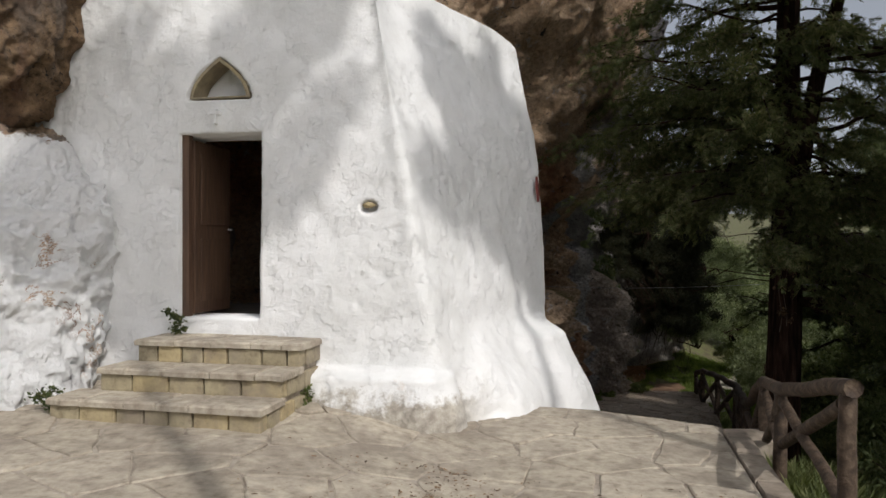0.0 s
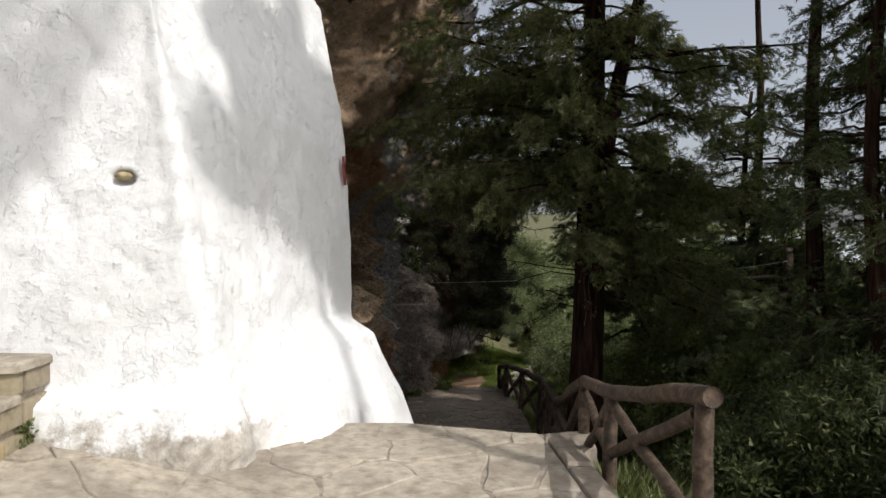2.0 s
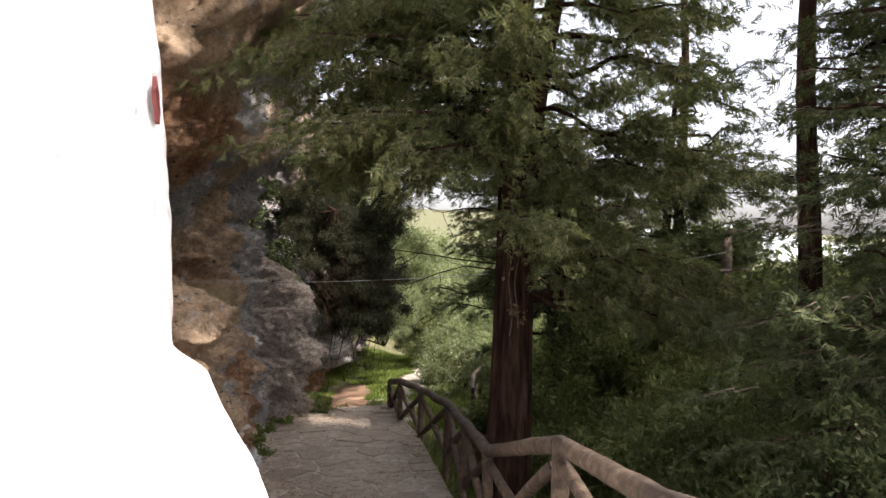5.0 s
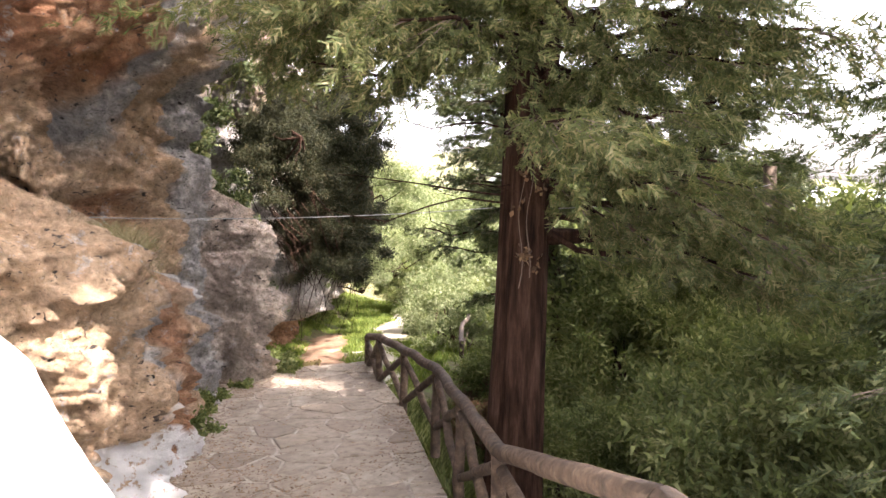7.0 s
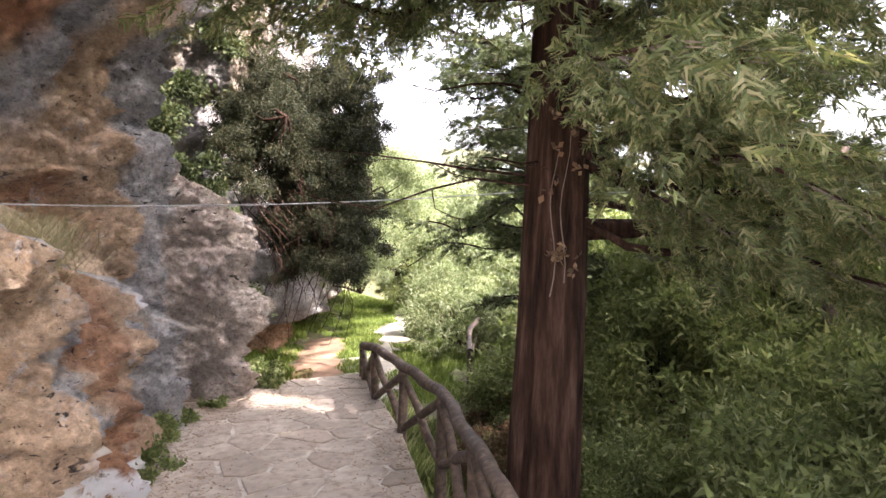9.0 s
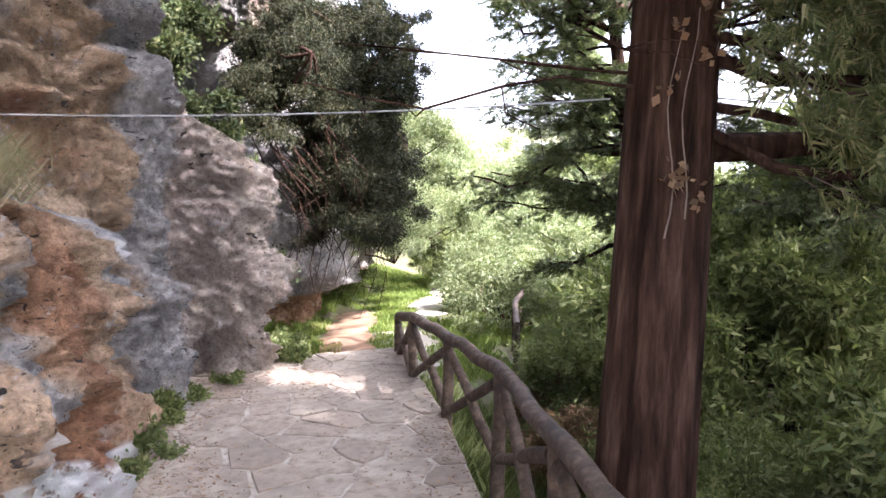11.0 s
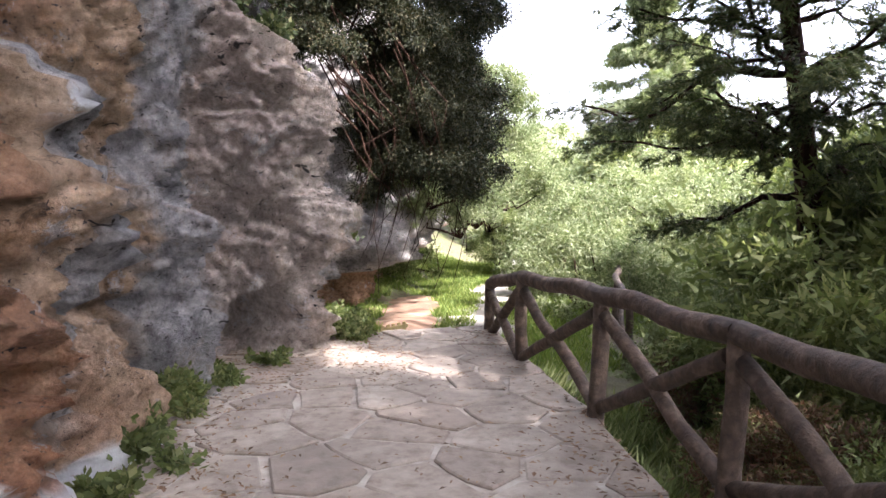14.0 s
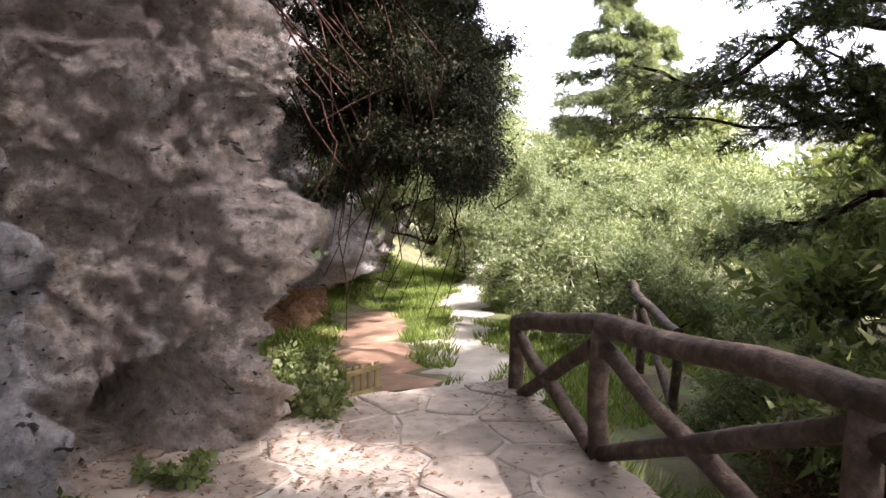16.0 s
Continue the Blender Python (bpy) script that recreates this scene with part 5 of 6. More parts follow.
def round_tree(name, h, half, count, size, mat_, seed, label):
    """A tall tree with a high dense crown: trunk, limbs and leaf clumps."""
    rng = np.random.default_rng(seed)
    tree = tagged(empty(name, 0, 0, 0), label, "tree")
    trunk = new("trunk", tube_mesh("trunk", [(0.05 * math.sin(z), 0.04 * math.cos(z), z) for z in np.linspace(-0.5, h, 18)], [0.16 * (1 - 0.7 * i / 17) for i in range(18)], BARK, 10, 0.1, seed))
    trunk.parent = tree
    c, r = blob_clumps(rng, half, 80, 0.10 * min(half), 0.27 * min(half), 0.2)
    c[:, 2] += h
    cr = new("crown", leaf_cloud("crown", c, r, count, size, mat_, rng, 2.2))
    cr.parent = tree
    twigs(tree, "limb", (0, 0, h - half[2] * 0.8), [tuple(p) for p in c[:10]], 0.07, BARK, seed)
    return tree


def build_plants():
    build_cypress()
    # woods below the fence
    dark = make_bush("dark_bush", (1.9, 1.9, 1.7), 46000, 0.070, LEAF_DARK, 11, "dense dark evergreen bush on the slope below the fence", 44, 2.5)
    put(dark, 6.9, 5.6, 0.1, 0.9)
    green = make_bush("green_bush", (1.9, 1.8, 1.6), 46000, 0.080, LEAF_GREEN, 12, "leafy green bush on the slope below the fence", 40, 2.5)
    put(green, 9.0, 12.6, 0.5, 1.2)
    olive = make_bush("olive_bush", (1.7, 1.7, 1.5), 46000, 0.070, LEAF_OLIVE, 13, "pale green wild olive bush beyond the fence", 40, 3.2)
    put(olive, 10.0, 20.0, 0.0, 1.1)
    red = make_bush("reddish_bush", (0.9, 0.9, 0.8), 20000, 0.050, LEAF_RED, 14, "low bush with reddish leaves beside the fence", 26, 2.5)
    put(red, 6.55, 12.9, 0.25, 0.8)
    again(red, 7.6, 14.6, 0.2, 0.9, 90)
    for i, (x, y, dz, s) in enumerate([(5.0, 5.6, 0.0, 0.8), (8.6, 5.6, 0.3, 1.2), (5.4, 3.2, 0.0, 0.8), (11.5, 7.6, 0.6, 1.4)]):
        again(dark, x, y, dz, s, i * 77)
    for i, (x, y, dz, s) in enumerate([(11.4, 14.6, 0.8, 1.3), (6.9, 11.4, -0.1, 0.7), (8.2, 9.6, 0.3, 1.1), (6.5, 8.3, 0.0, 0.9), (13.0, 10.5, 1.2, 1.7), (13.2, 13.6, 0.8, 1.5), (15.5, 12.0, 1.0, 1.8), (7.9, 26.6, 0.0, 0.9), (9.6, 33.0, 0.5, 1.7), (22.0, 31.0, 0.5, 2.6)]):
        again(green, x, y, dz, s, i * 63)
    for i, (x, y, dz, s) in enumerate([(14.0, 17.0, 0.6, 1.6), (13.4, 21.0, 0.2, 1.4), (17.0, 24.5, 0.3, 1.9), (12.2, 22.6, 0.0, 1.2), (15.4, 28.5, 0.2, 1.8), (20.0, 37.0, 0.5, 2.6), (14.5, 40.0, 0.5, 2.6), (10.6, 17.2, -0.1, 0.7), (8.9, 15.6, -0.2, 0.75), (26.0, 46.0, 0.5, 3.4), (8.0, 44.0, 1.0, 3.2)]):
        again(olive, x, y, dz, s, i * 51)
    again(green, 8.1, 14.1, -0.1, 0.85, 200)
    again(green, 12.0, 14.4, 0.9, 2.1, 290)
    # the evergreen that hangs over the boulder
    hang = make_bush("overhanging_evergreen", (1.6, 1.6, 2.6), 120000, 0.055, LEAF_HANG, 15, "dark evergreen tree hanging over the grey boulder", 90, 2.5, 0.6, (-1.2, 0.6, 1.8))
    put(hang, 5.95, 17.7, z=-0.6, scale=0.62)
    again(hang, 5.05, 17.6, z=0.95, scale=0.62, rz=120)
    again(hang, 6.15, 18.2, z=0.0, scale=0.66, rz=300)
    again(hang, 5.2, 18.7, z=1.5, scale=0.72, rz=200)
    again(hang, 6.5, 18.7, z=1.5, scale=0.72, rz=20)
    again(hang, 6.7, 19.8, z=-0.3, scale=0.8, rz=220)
    trails = tagged(empty("hanging_stems", 4.7, 17.3, 1.0), "bare brown stems trailing down beside the grey boulder", "stems")
    rs = random.Random(21)
    for i in range(46):
        a = Vector((rs.uniform(-0.3, 1.2), rs.uniform(-0.2, 1.0), rs.uniform(-0.5, 0.6)))
        b = a + Vector((rs.uniform(-0.1, 0.9), rs.uniform(-0.3, 0.4), rs.uniform(-2.6, -1.0)))
        pts = bent(a, b, 8, 0.22, 700 + i)
        for k, p in enumerate(pts):
            p.x += 0.35 * math.sin(math.pi * k / 7)
        o = new("stem", tube_mesh("stem", pts, [0.010 * (1 - 0.1 * k) for k in range(8)], BARK, 5, 0.1, i, False))
        o.parent = trails
    build_leaning_cypress()
    # pale trees along the far face, and the ivy that covers its end
    for i, (x, y, dz, s) in enumerate([(9.2, 22.9, 2.0, 0.9), (10.0, 24.4, 2.4, 1.2), (8.3, 22.0, 1.6, 0.7), (11.2, 27.5, 2.0, 1.5), (7.6, 21.9, 2.2, 0.8), (9.0, 24.0, 4.0, 1.0)]):
        again(olive, x, y, dz, s, 33 + i * 70)
    for i, (x, y, dz, s) in enumerate([(12.9, 29.3, 0.4, 0.55), (12.7, 29.6, 1.5, 0.6)]):
        again(green, x, y, dz, s, 15 + i * 90)
    fir = conifer("fir_tree", 11.0, 3.2, 31, "tall pale green feathery conifer beyond the meadow", LEAF_OLIVE, 0.36, 0.12, 15)
    put(fir, 21.0, 32.4, 0.0, 1.0)
    again(fir, 25.5, 35.0, -0.5, 0.9, 70)
    tall = conifer("fir_tree", 9.0, 2.1, 32, "tall dark conifer standing in the woods", LEAF_DARK, 0.17, subs=9)
    put(tall, 12.8, 4.2, 0.0, 1.4)
    for i, (x, y, s) in enumerate([(15.0, 10.8, 1.2), (8.3, 4.2, 1.25), (8.6, 6.2, 1.1), (6.5, 4.5, 1.0), (11.2, 6.0, 1.2), (13.5, 9.5, 1.3), (6.4, 6.5, 0.78), (7.7, 7.4, 0.75)]):
        again(tall, x, y, 0, s, i * 47)
    # behind the walker beside the terrace: high crowns that shade the chapel's upper wall
    shade = round_tree("shade_tree", 11.5, (2.1, 1.7, 1.5), 38000, 0.17, LEAF_DARK, 37, "tall dark evergreen, its dense high crown added out of view for shade")
    put(shade, 2.0, -1.7, 0.6)
    again(shade, 5.9, -0.3, 1.6, 1.0, 120)
    # more crowns out of view, added to shade the cliff, ledge and walkway
    for i, (x, y, s) in enumerate([(7.5, 3.7, 0.9), (6.4, 4.2, 0.9), (9.1, 7.0, 0.9), (11.0, 13.4, 0.95), (7.3, 8.2, 0.85)]):
        again(shade, x, y, 0.4, s, 60 + i * 75)
    # woods closing the valley
    rng = np.random.default_rng(77)
    n = 700
    a = rng.uniform(8, 105, n)
    r = np.where(a > 42, rng.uniform(24, 85, n), rng.uniform(40, 85, n))
    a = np.radians(a)
    x, y = 3 + np.sin(a) * r, 12 + np.cos(a) * r
    c = np.stack([x, y, ground_height(x, y) + rng.uniform(0.5, 3.2, n)], 1)
    tagged(new("far_woods", leaf_cloud("far_woods", c, rng.uniform(1.2, 2.6, n), 130000, 0.36, LEAF_OLIVE, rng, 2.5)), "pale green woods on the far slope of the valley", "woods", kind="stuff")


build_plants()


# ---- meadow beyond the walkway ----
def ribbon(name, line, width, mat_, lift, label, seed):
    """A trodden strip that follows the ground, with uneven borders."""
    pts = np.array(line, dtype=float)
    d = np.concatenate([[0], np.cumsum(np.hypot(*np.diff(pts, axis=0).T))])
    S = np.linspace(0, d[-1], int(d[-1] / 0.15))
    cx, cy = np.interp(S, d, pts[:, 0]), np.interp(S, d, pts[:, 1])
    tx, ty = np.gradient(cx), np.gradient(cy)
    ln = np.hypot(tx, ty)
    W = np.linspace(-1, 1, 13)
    w = width * (0.5 + 0.16 * fbm(S * 0.9, 0.0, 0.0, 3, seed))[:, None] * (1 + 0.5 * fbm(S[:, None] * 2.2, np.sign(W)[None, :] * 7.0, 0.0, 3, seed + 1))
    X = cx[:, None] + (ty / ln)[:, None] * W * w
    Y = cy[:, None] - (tx / ln)[:, None] * W * w
    Z = ground_height(X, Y) + lift * (1 - W ** 4) - 0.03 * W ** 8 + 0.012 * fbm(X * 4, Y * 4, 0.0, 3, seed)
    ob = new(name, raw_mesh(name, np.stack([X, Y, Z], -1).reshape(-1, 3), grid_quads(len(S), 13), mat_))
    return tagged(ob, label, "path", kind="structure")


TRACK = [(6.3, 16.9), (6.9, 18.0), (8.0, 20.2), (9.4, 22.8), (11.4, 26.2), (14.0, 30.5), (17.5, 36.0)]
EARTH = [(6.0, 18.4), (6.5, 19.8), (6.9, 21.2), (7.5, 22.8), (8.2, 24.4)]
ribbon("path", TRACK, 1.15, PATH, 0.035, "pale trodden earth path through the meadow", 3)
ribbon("earth_bank", EARTH, 1.0, DIRT, 0.05, "bare red-brown earth under the rock ledge", 9)


def blades(name, pts, size, mat_, label, category, lean=0.35, width=0.09, seed=1):
    """Tufts of narrow blades, rooted at the points."""
    rng = np.random.default_rng(seed)
    pts = np.asarray(pts, dtype=float)
    n = len(pts)
    a = rng.uniform(0, 2 * math.pi, n)
    h = size * rng.uniform(0.4, 1.3, n)
    dx, dy = np.cos(a), np.sin(a)
    b = rng.uniform(0, 2 * math.pi, n)
    side = np.stack([np.cos(b), np.sin(b), 0 * b], 1) * (h * width)[:, None]
    tip = pts + np.stack([dx * h * lean, dy * h * lean, h], 1)
    v = np.stack([pts - side, pts + side, tip], 1).reshape(-1, 3)
    ob = new(name, raw_mesh(name, v, np.arange(3 * n).reshape(-1, 3), mat_, False))
    return tagged(ob, label, category, kind="stuff")


def distance_to(line, x, y):
    best = np.full(len(x), 1e9)
    for (x0, y0), (x1, y1) in zip(line, line[1:]):
        dx, dy = x1 - x0, y1 - y0
        t = (((x - x0) * dx + (y - y0) * dy) / (dx * dx + dy * dy)).clip(0, 1)
        best = np.minimum(best, np.hypot(x - x0 - t * dx, y - y0 - t * dy))
    return best


def build_grass():
    rng = np.random.default_rng(2)
    x, y = rng.uniform(4.5, 18, 260000), rng.uniform(16.7, 33, 260000)
    lane = distance_to(TRACK, x, y)
    ok = (lane > 0.38 + 0.35 * vnoise(x * 2.5, y * 2.5, 0.0, 4)) & (lane < 4.5) & (distance_to(EARTH, x, y) > 0.55 + 0.3 * vnoise(x * 2, y * 2, 0.0, 7)) & (vnoise(x * 0.9, y * 0.9, 0.0, 5) > -0.55)
    x, y = x[ok][:110000], y[ok][:110000]
    blades("meadow_grass", np.stack([x, y, ground_height(x, y) - 0.01], 1), 0.13, GRASS, "short bright green meadow grass", "grass", 0.6, 0.10)
    # weeds under the fence
    t = rng.random(26000) * (len(POSTS) - 1.001)
    i = t.astype(int)
    P = np.array([p[:3] for p in POSTS])
    q = P[i] + (P[i + 1] - P[i]) * (t - i)[:, None]
    q[:, 0] += rng.uniform(0.06, 1.35, len(t)) ** 1.3
    q = q[vnoise(q[:, 0] * 2, q[:, 1] * 2, 0.0, 6) > -0.25]
    q[:, 2] = ground_height(q[:, 0], q[:, 1]) - 0.02
    blades("verge_weeds", q, 0.24, LEAF_GREEN, "green weeds growing below the fence", "weeds", 0.7, 0.10, 5)
    # dry tufts on the ledge
    n = 5000
    q = np.stack([rng.normal(1.95, 0.16, n), rng.normal(12.5, 0.40, n), rng.uniform(0.45, 0.75, n)], 1)
    blades("dry_tuft", q, 0.20, DRY, "dry grey grass tufts on the rock ledge", "grass", 1.2, 0.015, 6)


build_grass()


def weed_patch(name, x, y, z, r, count, size, mat_, seed, label, tall=0.5):
    rng = np.random.default_rng(seed)
    n = 10
    c = np.stack([rng.normal(0, r * 0.45, n), rng.normal(0, r * 0.45, n), rng.uniform(0.02, tall, n)], 1)
    ob = new(name, leaf_cloud(name, c, rng.uniform(0.25, 0.5, n) * r, count, size, mat_, rng, 1.7))
    ob.location = (x, y, z)
    return tagged(ob, label, "weed", kind="stuff")


def build_weeds():
    low = float(walk_floor(14.2))
    for i, (x, y, z, r, n) in enumerate([(2.80, 13.95, low, 0.30, 2000), (2.88, 14.35, low, 0.32, 2400), (3.08, 14.75, low, 0.26, 1700), (2.75, 13.3, low + 0.05, 0.14, 500), (3.35, 15.12, low - 0.05, 0.16, 600), (3.8, 15.5, low - 0.05, 0.12, 350), (4.55, 16.35, low - 0.15, 0.25, 1400), (4.75, 16.9, -2.1, 0.26, 1300), (4.15, 16.55, low - 0.15, 0.22, 1100), (4.5, 17.3, -2.0, 0.3, 1800), (5.0, 17.9, -2.2, 0.3, 1500)]):
        weed_patch("broadleaf_weed", x, y, z, r, n, 0.055, LEAF_GREEN, 50 + i, "fresh green weeds at the foot of the rock", 0.75 * r)
    weed_patch("wall_weed", -2.56, 6.5, 0.80, 0.10, 500, 0.03, LEAF_DARK, 70, "small dark green weed growing beside the steps", 0.3)
    weed_patch("wall_weed", -3.32, 5.75, 0.2, 0.14, 500, 0.035, LEAF_DARK, 71, "small dark green weed growing beside the steps", 0.25)
    weed_patch("wall_weed", -1.24, 6.0, 0.25, 0.08, 200, 0.035, LEAF_GREEN, 72, "small green weed at the foot of the ledge", 0.15)
    # ivy and grass on the boulder's shoulder
    rng = np.random.default_rng(9)
    # last patch is added to darken the sunlit rock hood, in place of shade
    for i, (x, y, z, r, n, m) in enumerate([(3.45, 16.35, 1.15, 0.4, 3500, LEAF_DARK), (3.2, 16.6, 1.7, 0.5, 5000, LEAF_DARK), (3.75, 16.55, 0.85, 0.4, 4000, LEAF_DARK), (4.1, 16.8, 0.5, 0.4, 4000, LEAF_DARK), (4.5, 17.4, -0.9, 0.5, 5000, LEAF_DARK), (3.5, 17.3, 2.2, 0.6, 6000, LEAF_DARK), (4.3, 17.75, 3.1, 0.8, 9000, LEAF_DARK)]):
        weed_patch("hanging_ivy", x, y, z, r, n, 0.06, m, 80 + i, "tangled ivy trailing over the rock, one patch put there as shade", 0.3)


build_weeds()


def litter(name, border, count, height, seed, near=None):
    """Fallen leaves and crumbs lying on the paving."""
    rng = np.random.default_rng(seed)
    xs, ys = [p[0] for p in border], [p[1] for p in border]
    x, y = rng.uniform(min(xs), max(xs), count), rng.uniform(min(ys), max(ys), count)
    ok = np.ones(count, bool)
    for (ax, ay), (bx, by) in zip(border, border[1:] + border[:1]):
        ok &= (bx - ax) * (y - ay) - (by - ay) * (x - ax) > 0.02
    ok &= rng.random(count) < 0.08 + smooth(0.0, 0.7, vnoise(x * 1.3, y * 1.3, 0.0, seed)) + (near(x, y) if near else 0)
    x, y = x[ok], y[ok]
    n = len(x)
    z = height(x, y) + 0.021
    a, ln = rng.uniform(0, 2 * math.pi, n), rng.uniform(0.007, 0.026, n)
    dx, dy = np.cos(a) * ln, np.sin(a) * ln
    k = rng.uniform(0.2, 0.5, n)
    v = np.stack([np.stack([x - dx, y - dy, z], 1), np.stack([x + dy * k, y - dx * k, z + ln * 0.3], 1), np.stack([x + dx, y + dy, z + ln * 0.15], 1), np.stack([x - dy * k, y + dx * k, z + ln * 0.25], 1)], 1).reshape(-1, 3)
    ob = new(name, raw_mesh(name, v, np.arange(4 * n).reshape(-1, 4), LITTER, False))
    tagged(ob, "brown fallen leaves and crumbs scattered on the paving", "leaf litter", kind="stuff")


litter("leaf_litter", [(-4.6, 2.2), (1.56, 2.2), (2.6, 6.4), (1.5, 6.9), (0.3, 6.2), (-0.2, 5.95), (-1.3, 6.2), (-1.3, 5.2), (-3.3, 5.6), (-4.6, 5.8)], 22000, terrace_floor, 3, lambda x, y: 0.9 * smooth(5.0, 5.9, y))
litter("leaf_litter", LOWER, 16000, lambda x, y: walk_floor(y), 5, lambda x, y: 1.6 * smooth(1.0, 0.15, x - np.maximum(2.65, 2.7 + 0.85 * (y - 14.3))) + 0.7 * smooth(4.9, 5.6, x - 0.2 * (y - 13.5)))


# ---- cables, pole, small things ----
def cable(name, a, b, sag, r, label):
    a, b = Vector(a), Vector(b)
    pts = [a.lerp(b, i / 24) - Vector((0, 0, sag * 4 * (i / 24) * (1 - i / 24))) for i in range(25)]
    tagged(new(name, tube_mesh(name, pts, [r] * 25, METAL, 6)), label, "cable")


cable("wire", (1.8, 12.6, 0.96), (5.25, 11.05, 1.08), 0.05, 0.0045, "thin grey wire strung from the rock to the cypress trunk")
cable("wire", (5.6, 10.7, 1.08), (10.05, 11.5, 1.35), 0.06, 0.0045, "thin grey wire strung from the cypress trunk to the pole")
cable("power_line", (6.5, 30.0, 2.6), (13.5, 15.5, 4.1), 0.25, 0.012, "dark power line crossing above the meadow")


def build_pole():
    pole = tagged(empty("wooden_pole", 10.1, 11.55, -2.9), "weathered grey wooden pole with a crossbar among the bushes", "pole")
    log("shaft", (0, 0, -0.3), (0, 0, 4.5), 0.09, pole, 3, 0.01)
    log("crossbar", (-1.6, -0.6, 3.95), (0.9, 0.3, 3.95), 0.03, pole, 4, 0.03)


build_pole()


def build_grate():
    grate = tagged(empty("wooden_grate", 5.75, 18.35, float(ground_height(5.75, 18.35)), 20), "small yellowish slatted wooden grate standing in the grass", "grate")
    wood = mat_plain("yellowish_wood", [(0.3, (0.22, 0.16, 0.06)), (0.7, (0.42, 0.33, 0.14))], 8, 0.7, (1, 1, 0.2), 0.01)
    for i in range(5):
        bm = bmesh.new()
        box(bm, -0.2 + i * 0.09, -0.15 + i * 0.09, 0, 0.02, -0.05, 0.36, 0.004)
        part("slat", bm, wood, grate)
    for z in (0.06, 0.28):
        bm = bmesh.new()
        box(bm, -0.22, 0.23, -0.02, 0.0, z, z + 0.05, 0.004)
        part("crosspiece", bm, wood, grate)


build_grate()


def build_far_fence():
    pts = [(8.3, 16.8), (9.0, 18.0), (9.9, 19.2), (11.0, 20.2)]
    P = [Vector((x, y, float(ground_height(x, y)))) for x, y in pts]
    fence = tagged(empty("log_fence_far", *P[0]), "low brown log fence lower down the slope", "fence")
    for i, p in enumerate(P):
        q = p - P[0]
        log("post", q - Vector((0, 0, 0.2)), q + Vector((0, 0, 0.85)), 0.05, fence, 80 + i)
        if i:
            b = P[i - 1] - P[0]
            log("rail", b + Vector((0, 0, 0.85)), q + Vector((0, 0, 0.85)), 0.05, fence, 90 + i, 0.03, 1.0)
            log("brace", b + Vector((0, 0, 0.1)), q + Vector((0, 0, 0.75)), 0.04, fence, 95 + i)


build_far_fence()


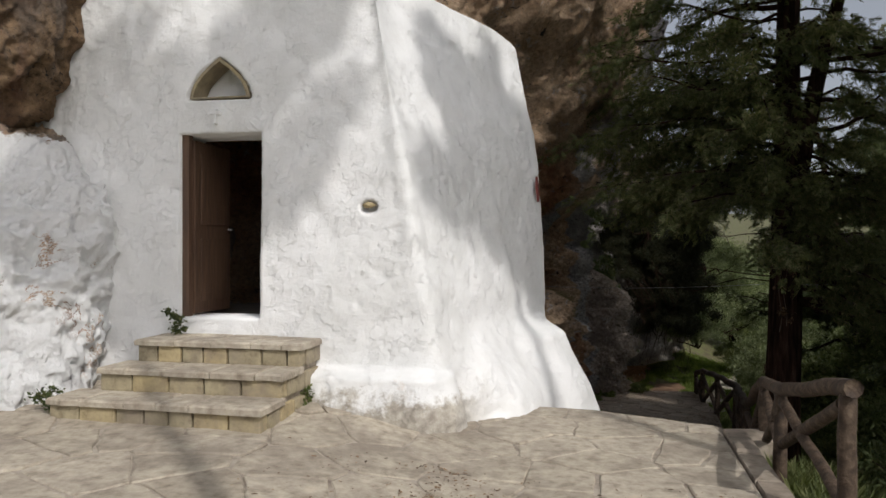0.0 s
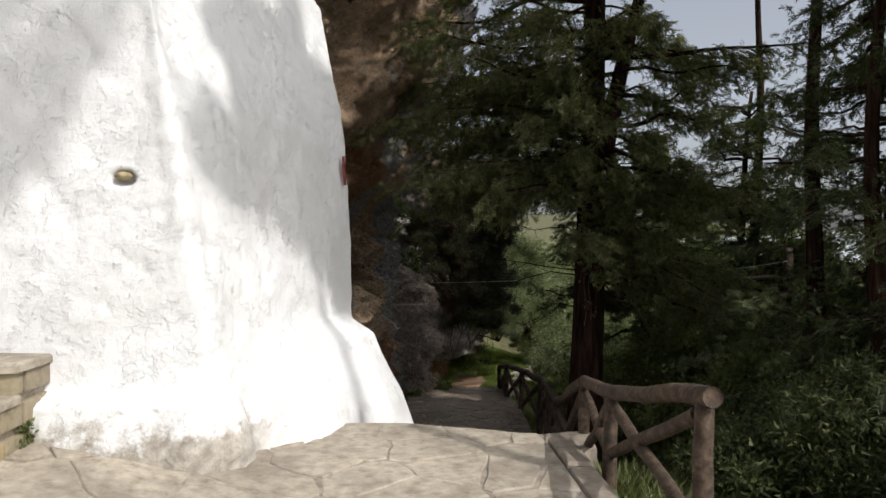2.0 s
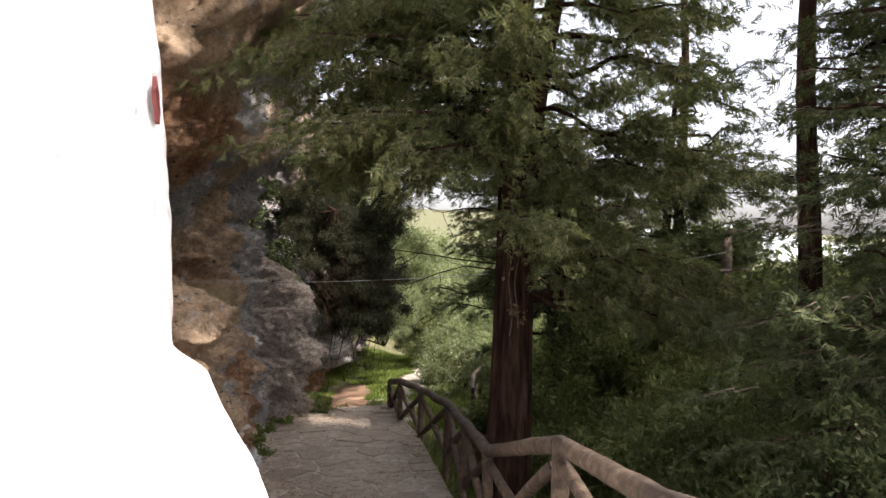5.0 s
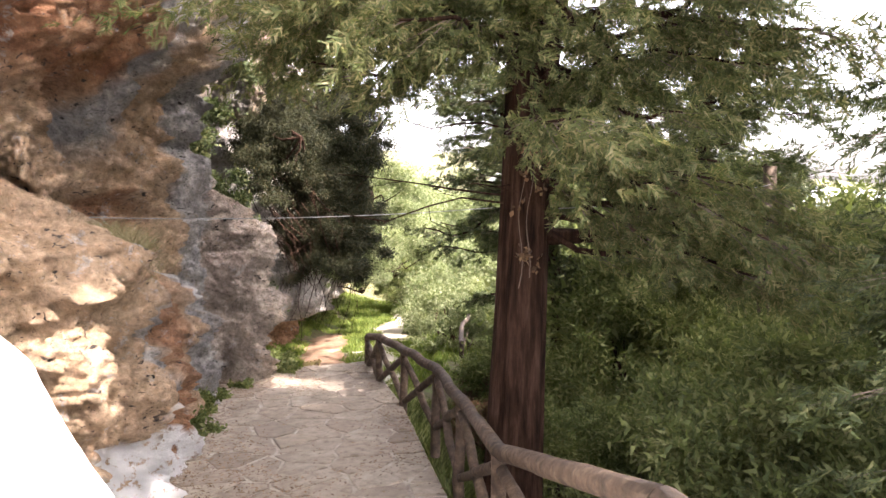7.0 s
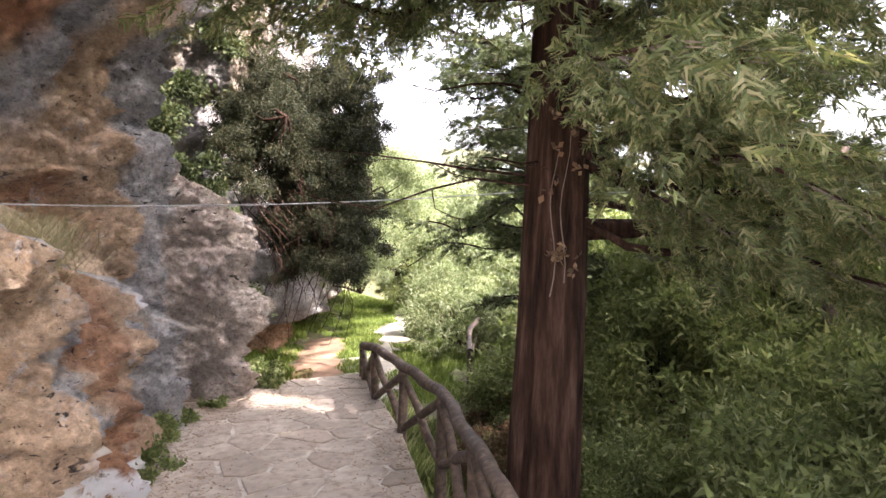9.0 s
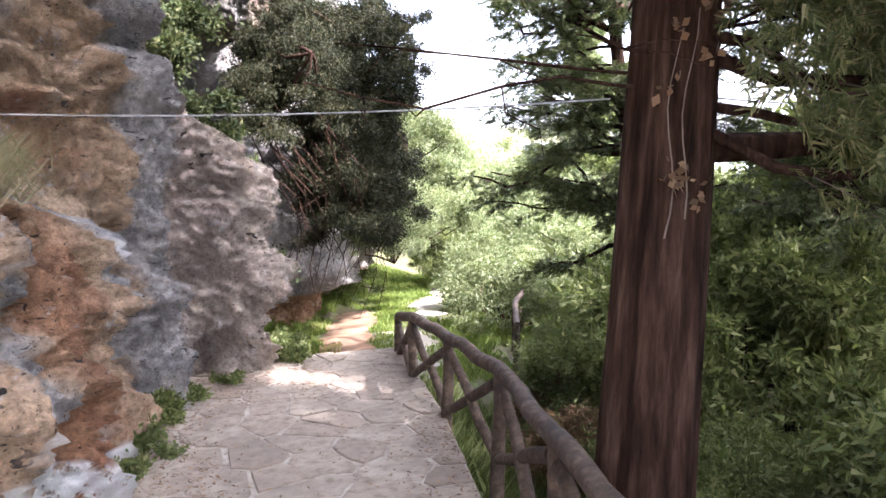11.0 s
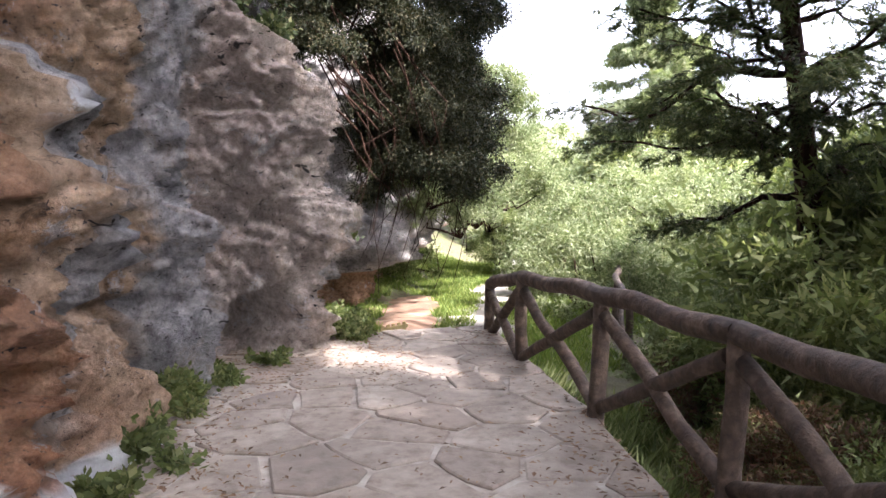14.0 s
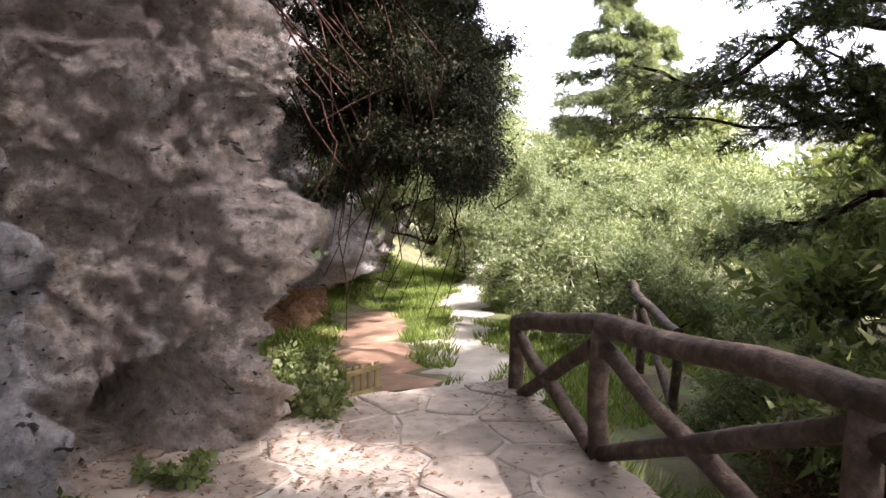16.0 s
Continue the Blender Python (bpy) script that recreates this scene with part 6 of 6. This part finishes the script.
def build_wall_details():
    rng = random.Random(3)
    # stone wedged in the wall's socket
    bm = bmesh.new()
    bmesh.ops.create_icosphere(bm, subdivisions=3, radius=1)
    for v in bm.verts:
        v.co = Vector((v.co.x * 0.06, v.co.y * 0.06, v.co.z * 0.028)) * (1 + 0.25 * noise.noise(v.co * 2.2))
    st = finish(bm, "wedged_stone", STONE_BLOCK, None, "", True)
    st.location = (-0.69, 6.325, 2.06)
    tagged(st, "brown stone wedged in a hole of the white wall", "stone")
    # raised cross over the lintel
    cross = tagged(empty("plaster_cross", -2.21, 6.565, 2.86, -11), "small faint cross modelled in the plaster over the door", "cross")
    for x0, x1, z0, z1, nm in ((-0.014, 0.014, 0.0, 0.15, "upright"), (-0.05, 0.05, 0.095, 0.12, "arm")):
        bm = bmesh.new()
        box(bm, x0, x1, -0.02, 0.06, z0, z1, 0.006)
        part(nm, bm, PLASTER, cross)
    # red mark on the side wall
    paint = mat_plain("red_paint", [(0.3, (0.10, 0.02, 0.018)), (0.7, (0.22, 0.045, 0.035))], 12, 0.6)
    bm = bmesh.new()
    n = 12
    ring = [bm.verts.new((0.0, 0.04 * math.cos(2 * math.pi * i / n) * rng.uniform(0.6, 1.2), 0.15 * math.sin(2 * math.pi * i / n) * rng.uniform(0.7, 1.2))) for i in range(n)]
    bm.faces.new(ring)
    geo = bmesh.ops.extrude_face_region(bm, geom=bm.faces[:])
    bmesh.ops.translate(bm, verts=[g for g in geo["geom"] if isinstance(g, bmesh.types.BMVert)], vec=(-0.03, 0, 0))
    mark = finish(bm, "red_mark", paint)
    mark.matrix_basis = pose(1.235, 8.75, 2.42, 0, -4, -22)
    tagged(mark, "streak of red paint on the white wall", "paint mark")


build_wall_details()


def build_trunk_ivy():
    """Dry creeper on the cypress trunk."""
    rng = np.random.default_rng(12)
    ivy = tagged(empty("dry_creeper", 5.2, 10.5, -0.2), "dry tan creeper leaves and stems clinging to the cypress trunk", "creeper")
    def bark(angle, z, off=0.0):
        r = 0.30 - 0.012 * (z + 2.3) + off
        a = math.radians(angle)
        return Vector((5.42 + 0.025 * (z + 0.3) + r * math.cos(a) - 5.2, 10.82 + r * math.sin(a) - 10.5, z + 0.2))
    for k in range(2):
        pts = [bark(232 + 16 * k + 6 * math.sin(i * 0.9 + k), 0.35 + 0.13 * i + 0.1 * k) for i in range(9)]
        o = new("vine", tube_mesh("vine", pts, [0.005 - 0.0003 * i for i in range(9)], TWIG, 5, 0, k, False))
        o.parent = ivy
    c = np.array([bark(rng.uniform(225, 285), rng.uniform(0.4, 1.7), 0.03) for _ in range(20)])
    o = new("leaves", leaf_cloud("leaves", c, np.full(20, 0.05), 110, 0.055, LITTER, rng, 1.4))
    o.parent = ivy
    tagged(o, kind="stuff")


build_trunk_ivy()


def build_hills():
    """Hills closing the valley, with the haze put into their pale colour."""
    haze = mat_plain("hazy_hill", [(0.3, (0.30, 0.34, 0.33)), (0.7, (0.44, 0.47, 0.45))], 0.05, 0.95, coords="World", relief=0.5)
    A, R = np.meshgrid(np.linspace(-20, 120, 160), np.linspace(0, 1, 14), indexing="ij")
    a = np.radians(A)
    r = 180 + 160 * R
    X, Y = np.sin(a) * r, np.cos(a) * r
    Z = -6 + 26 * np.sin(R * math.pi / 2) * (0.7 + 0.45 * fbm(A * 0.05, R * 1.5, 0.0, 4, 2))
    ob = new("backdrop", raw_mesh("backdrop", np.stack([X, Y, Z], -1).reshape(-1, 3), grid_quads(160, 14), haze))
    tagged(ob, "pale hazy wooded hills across the valley", "hills", kind="structure")


build_hills()
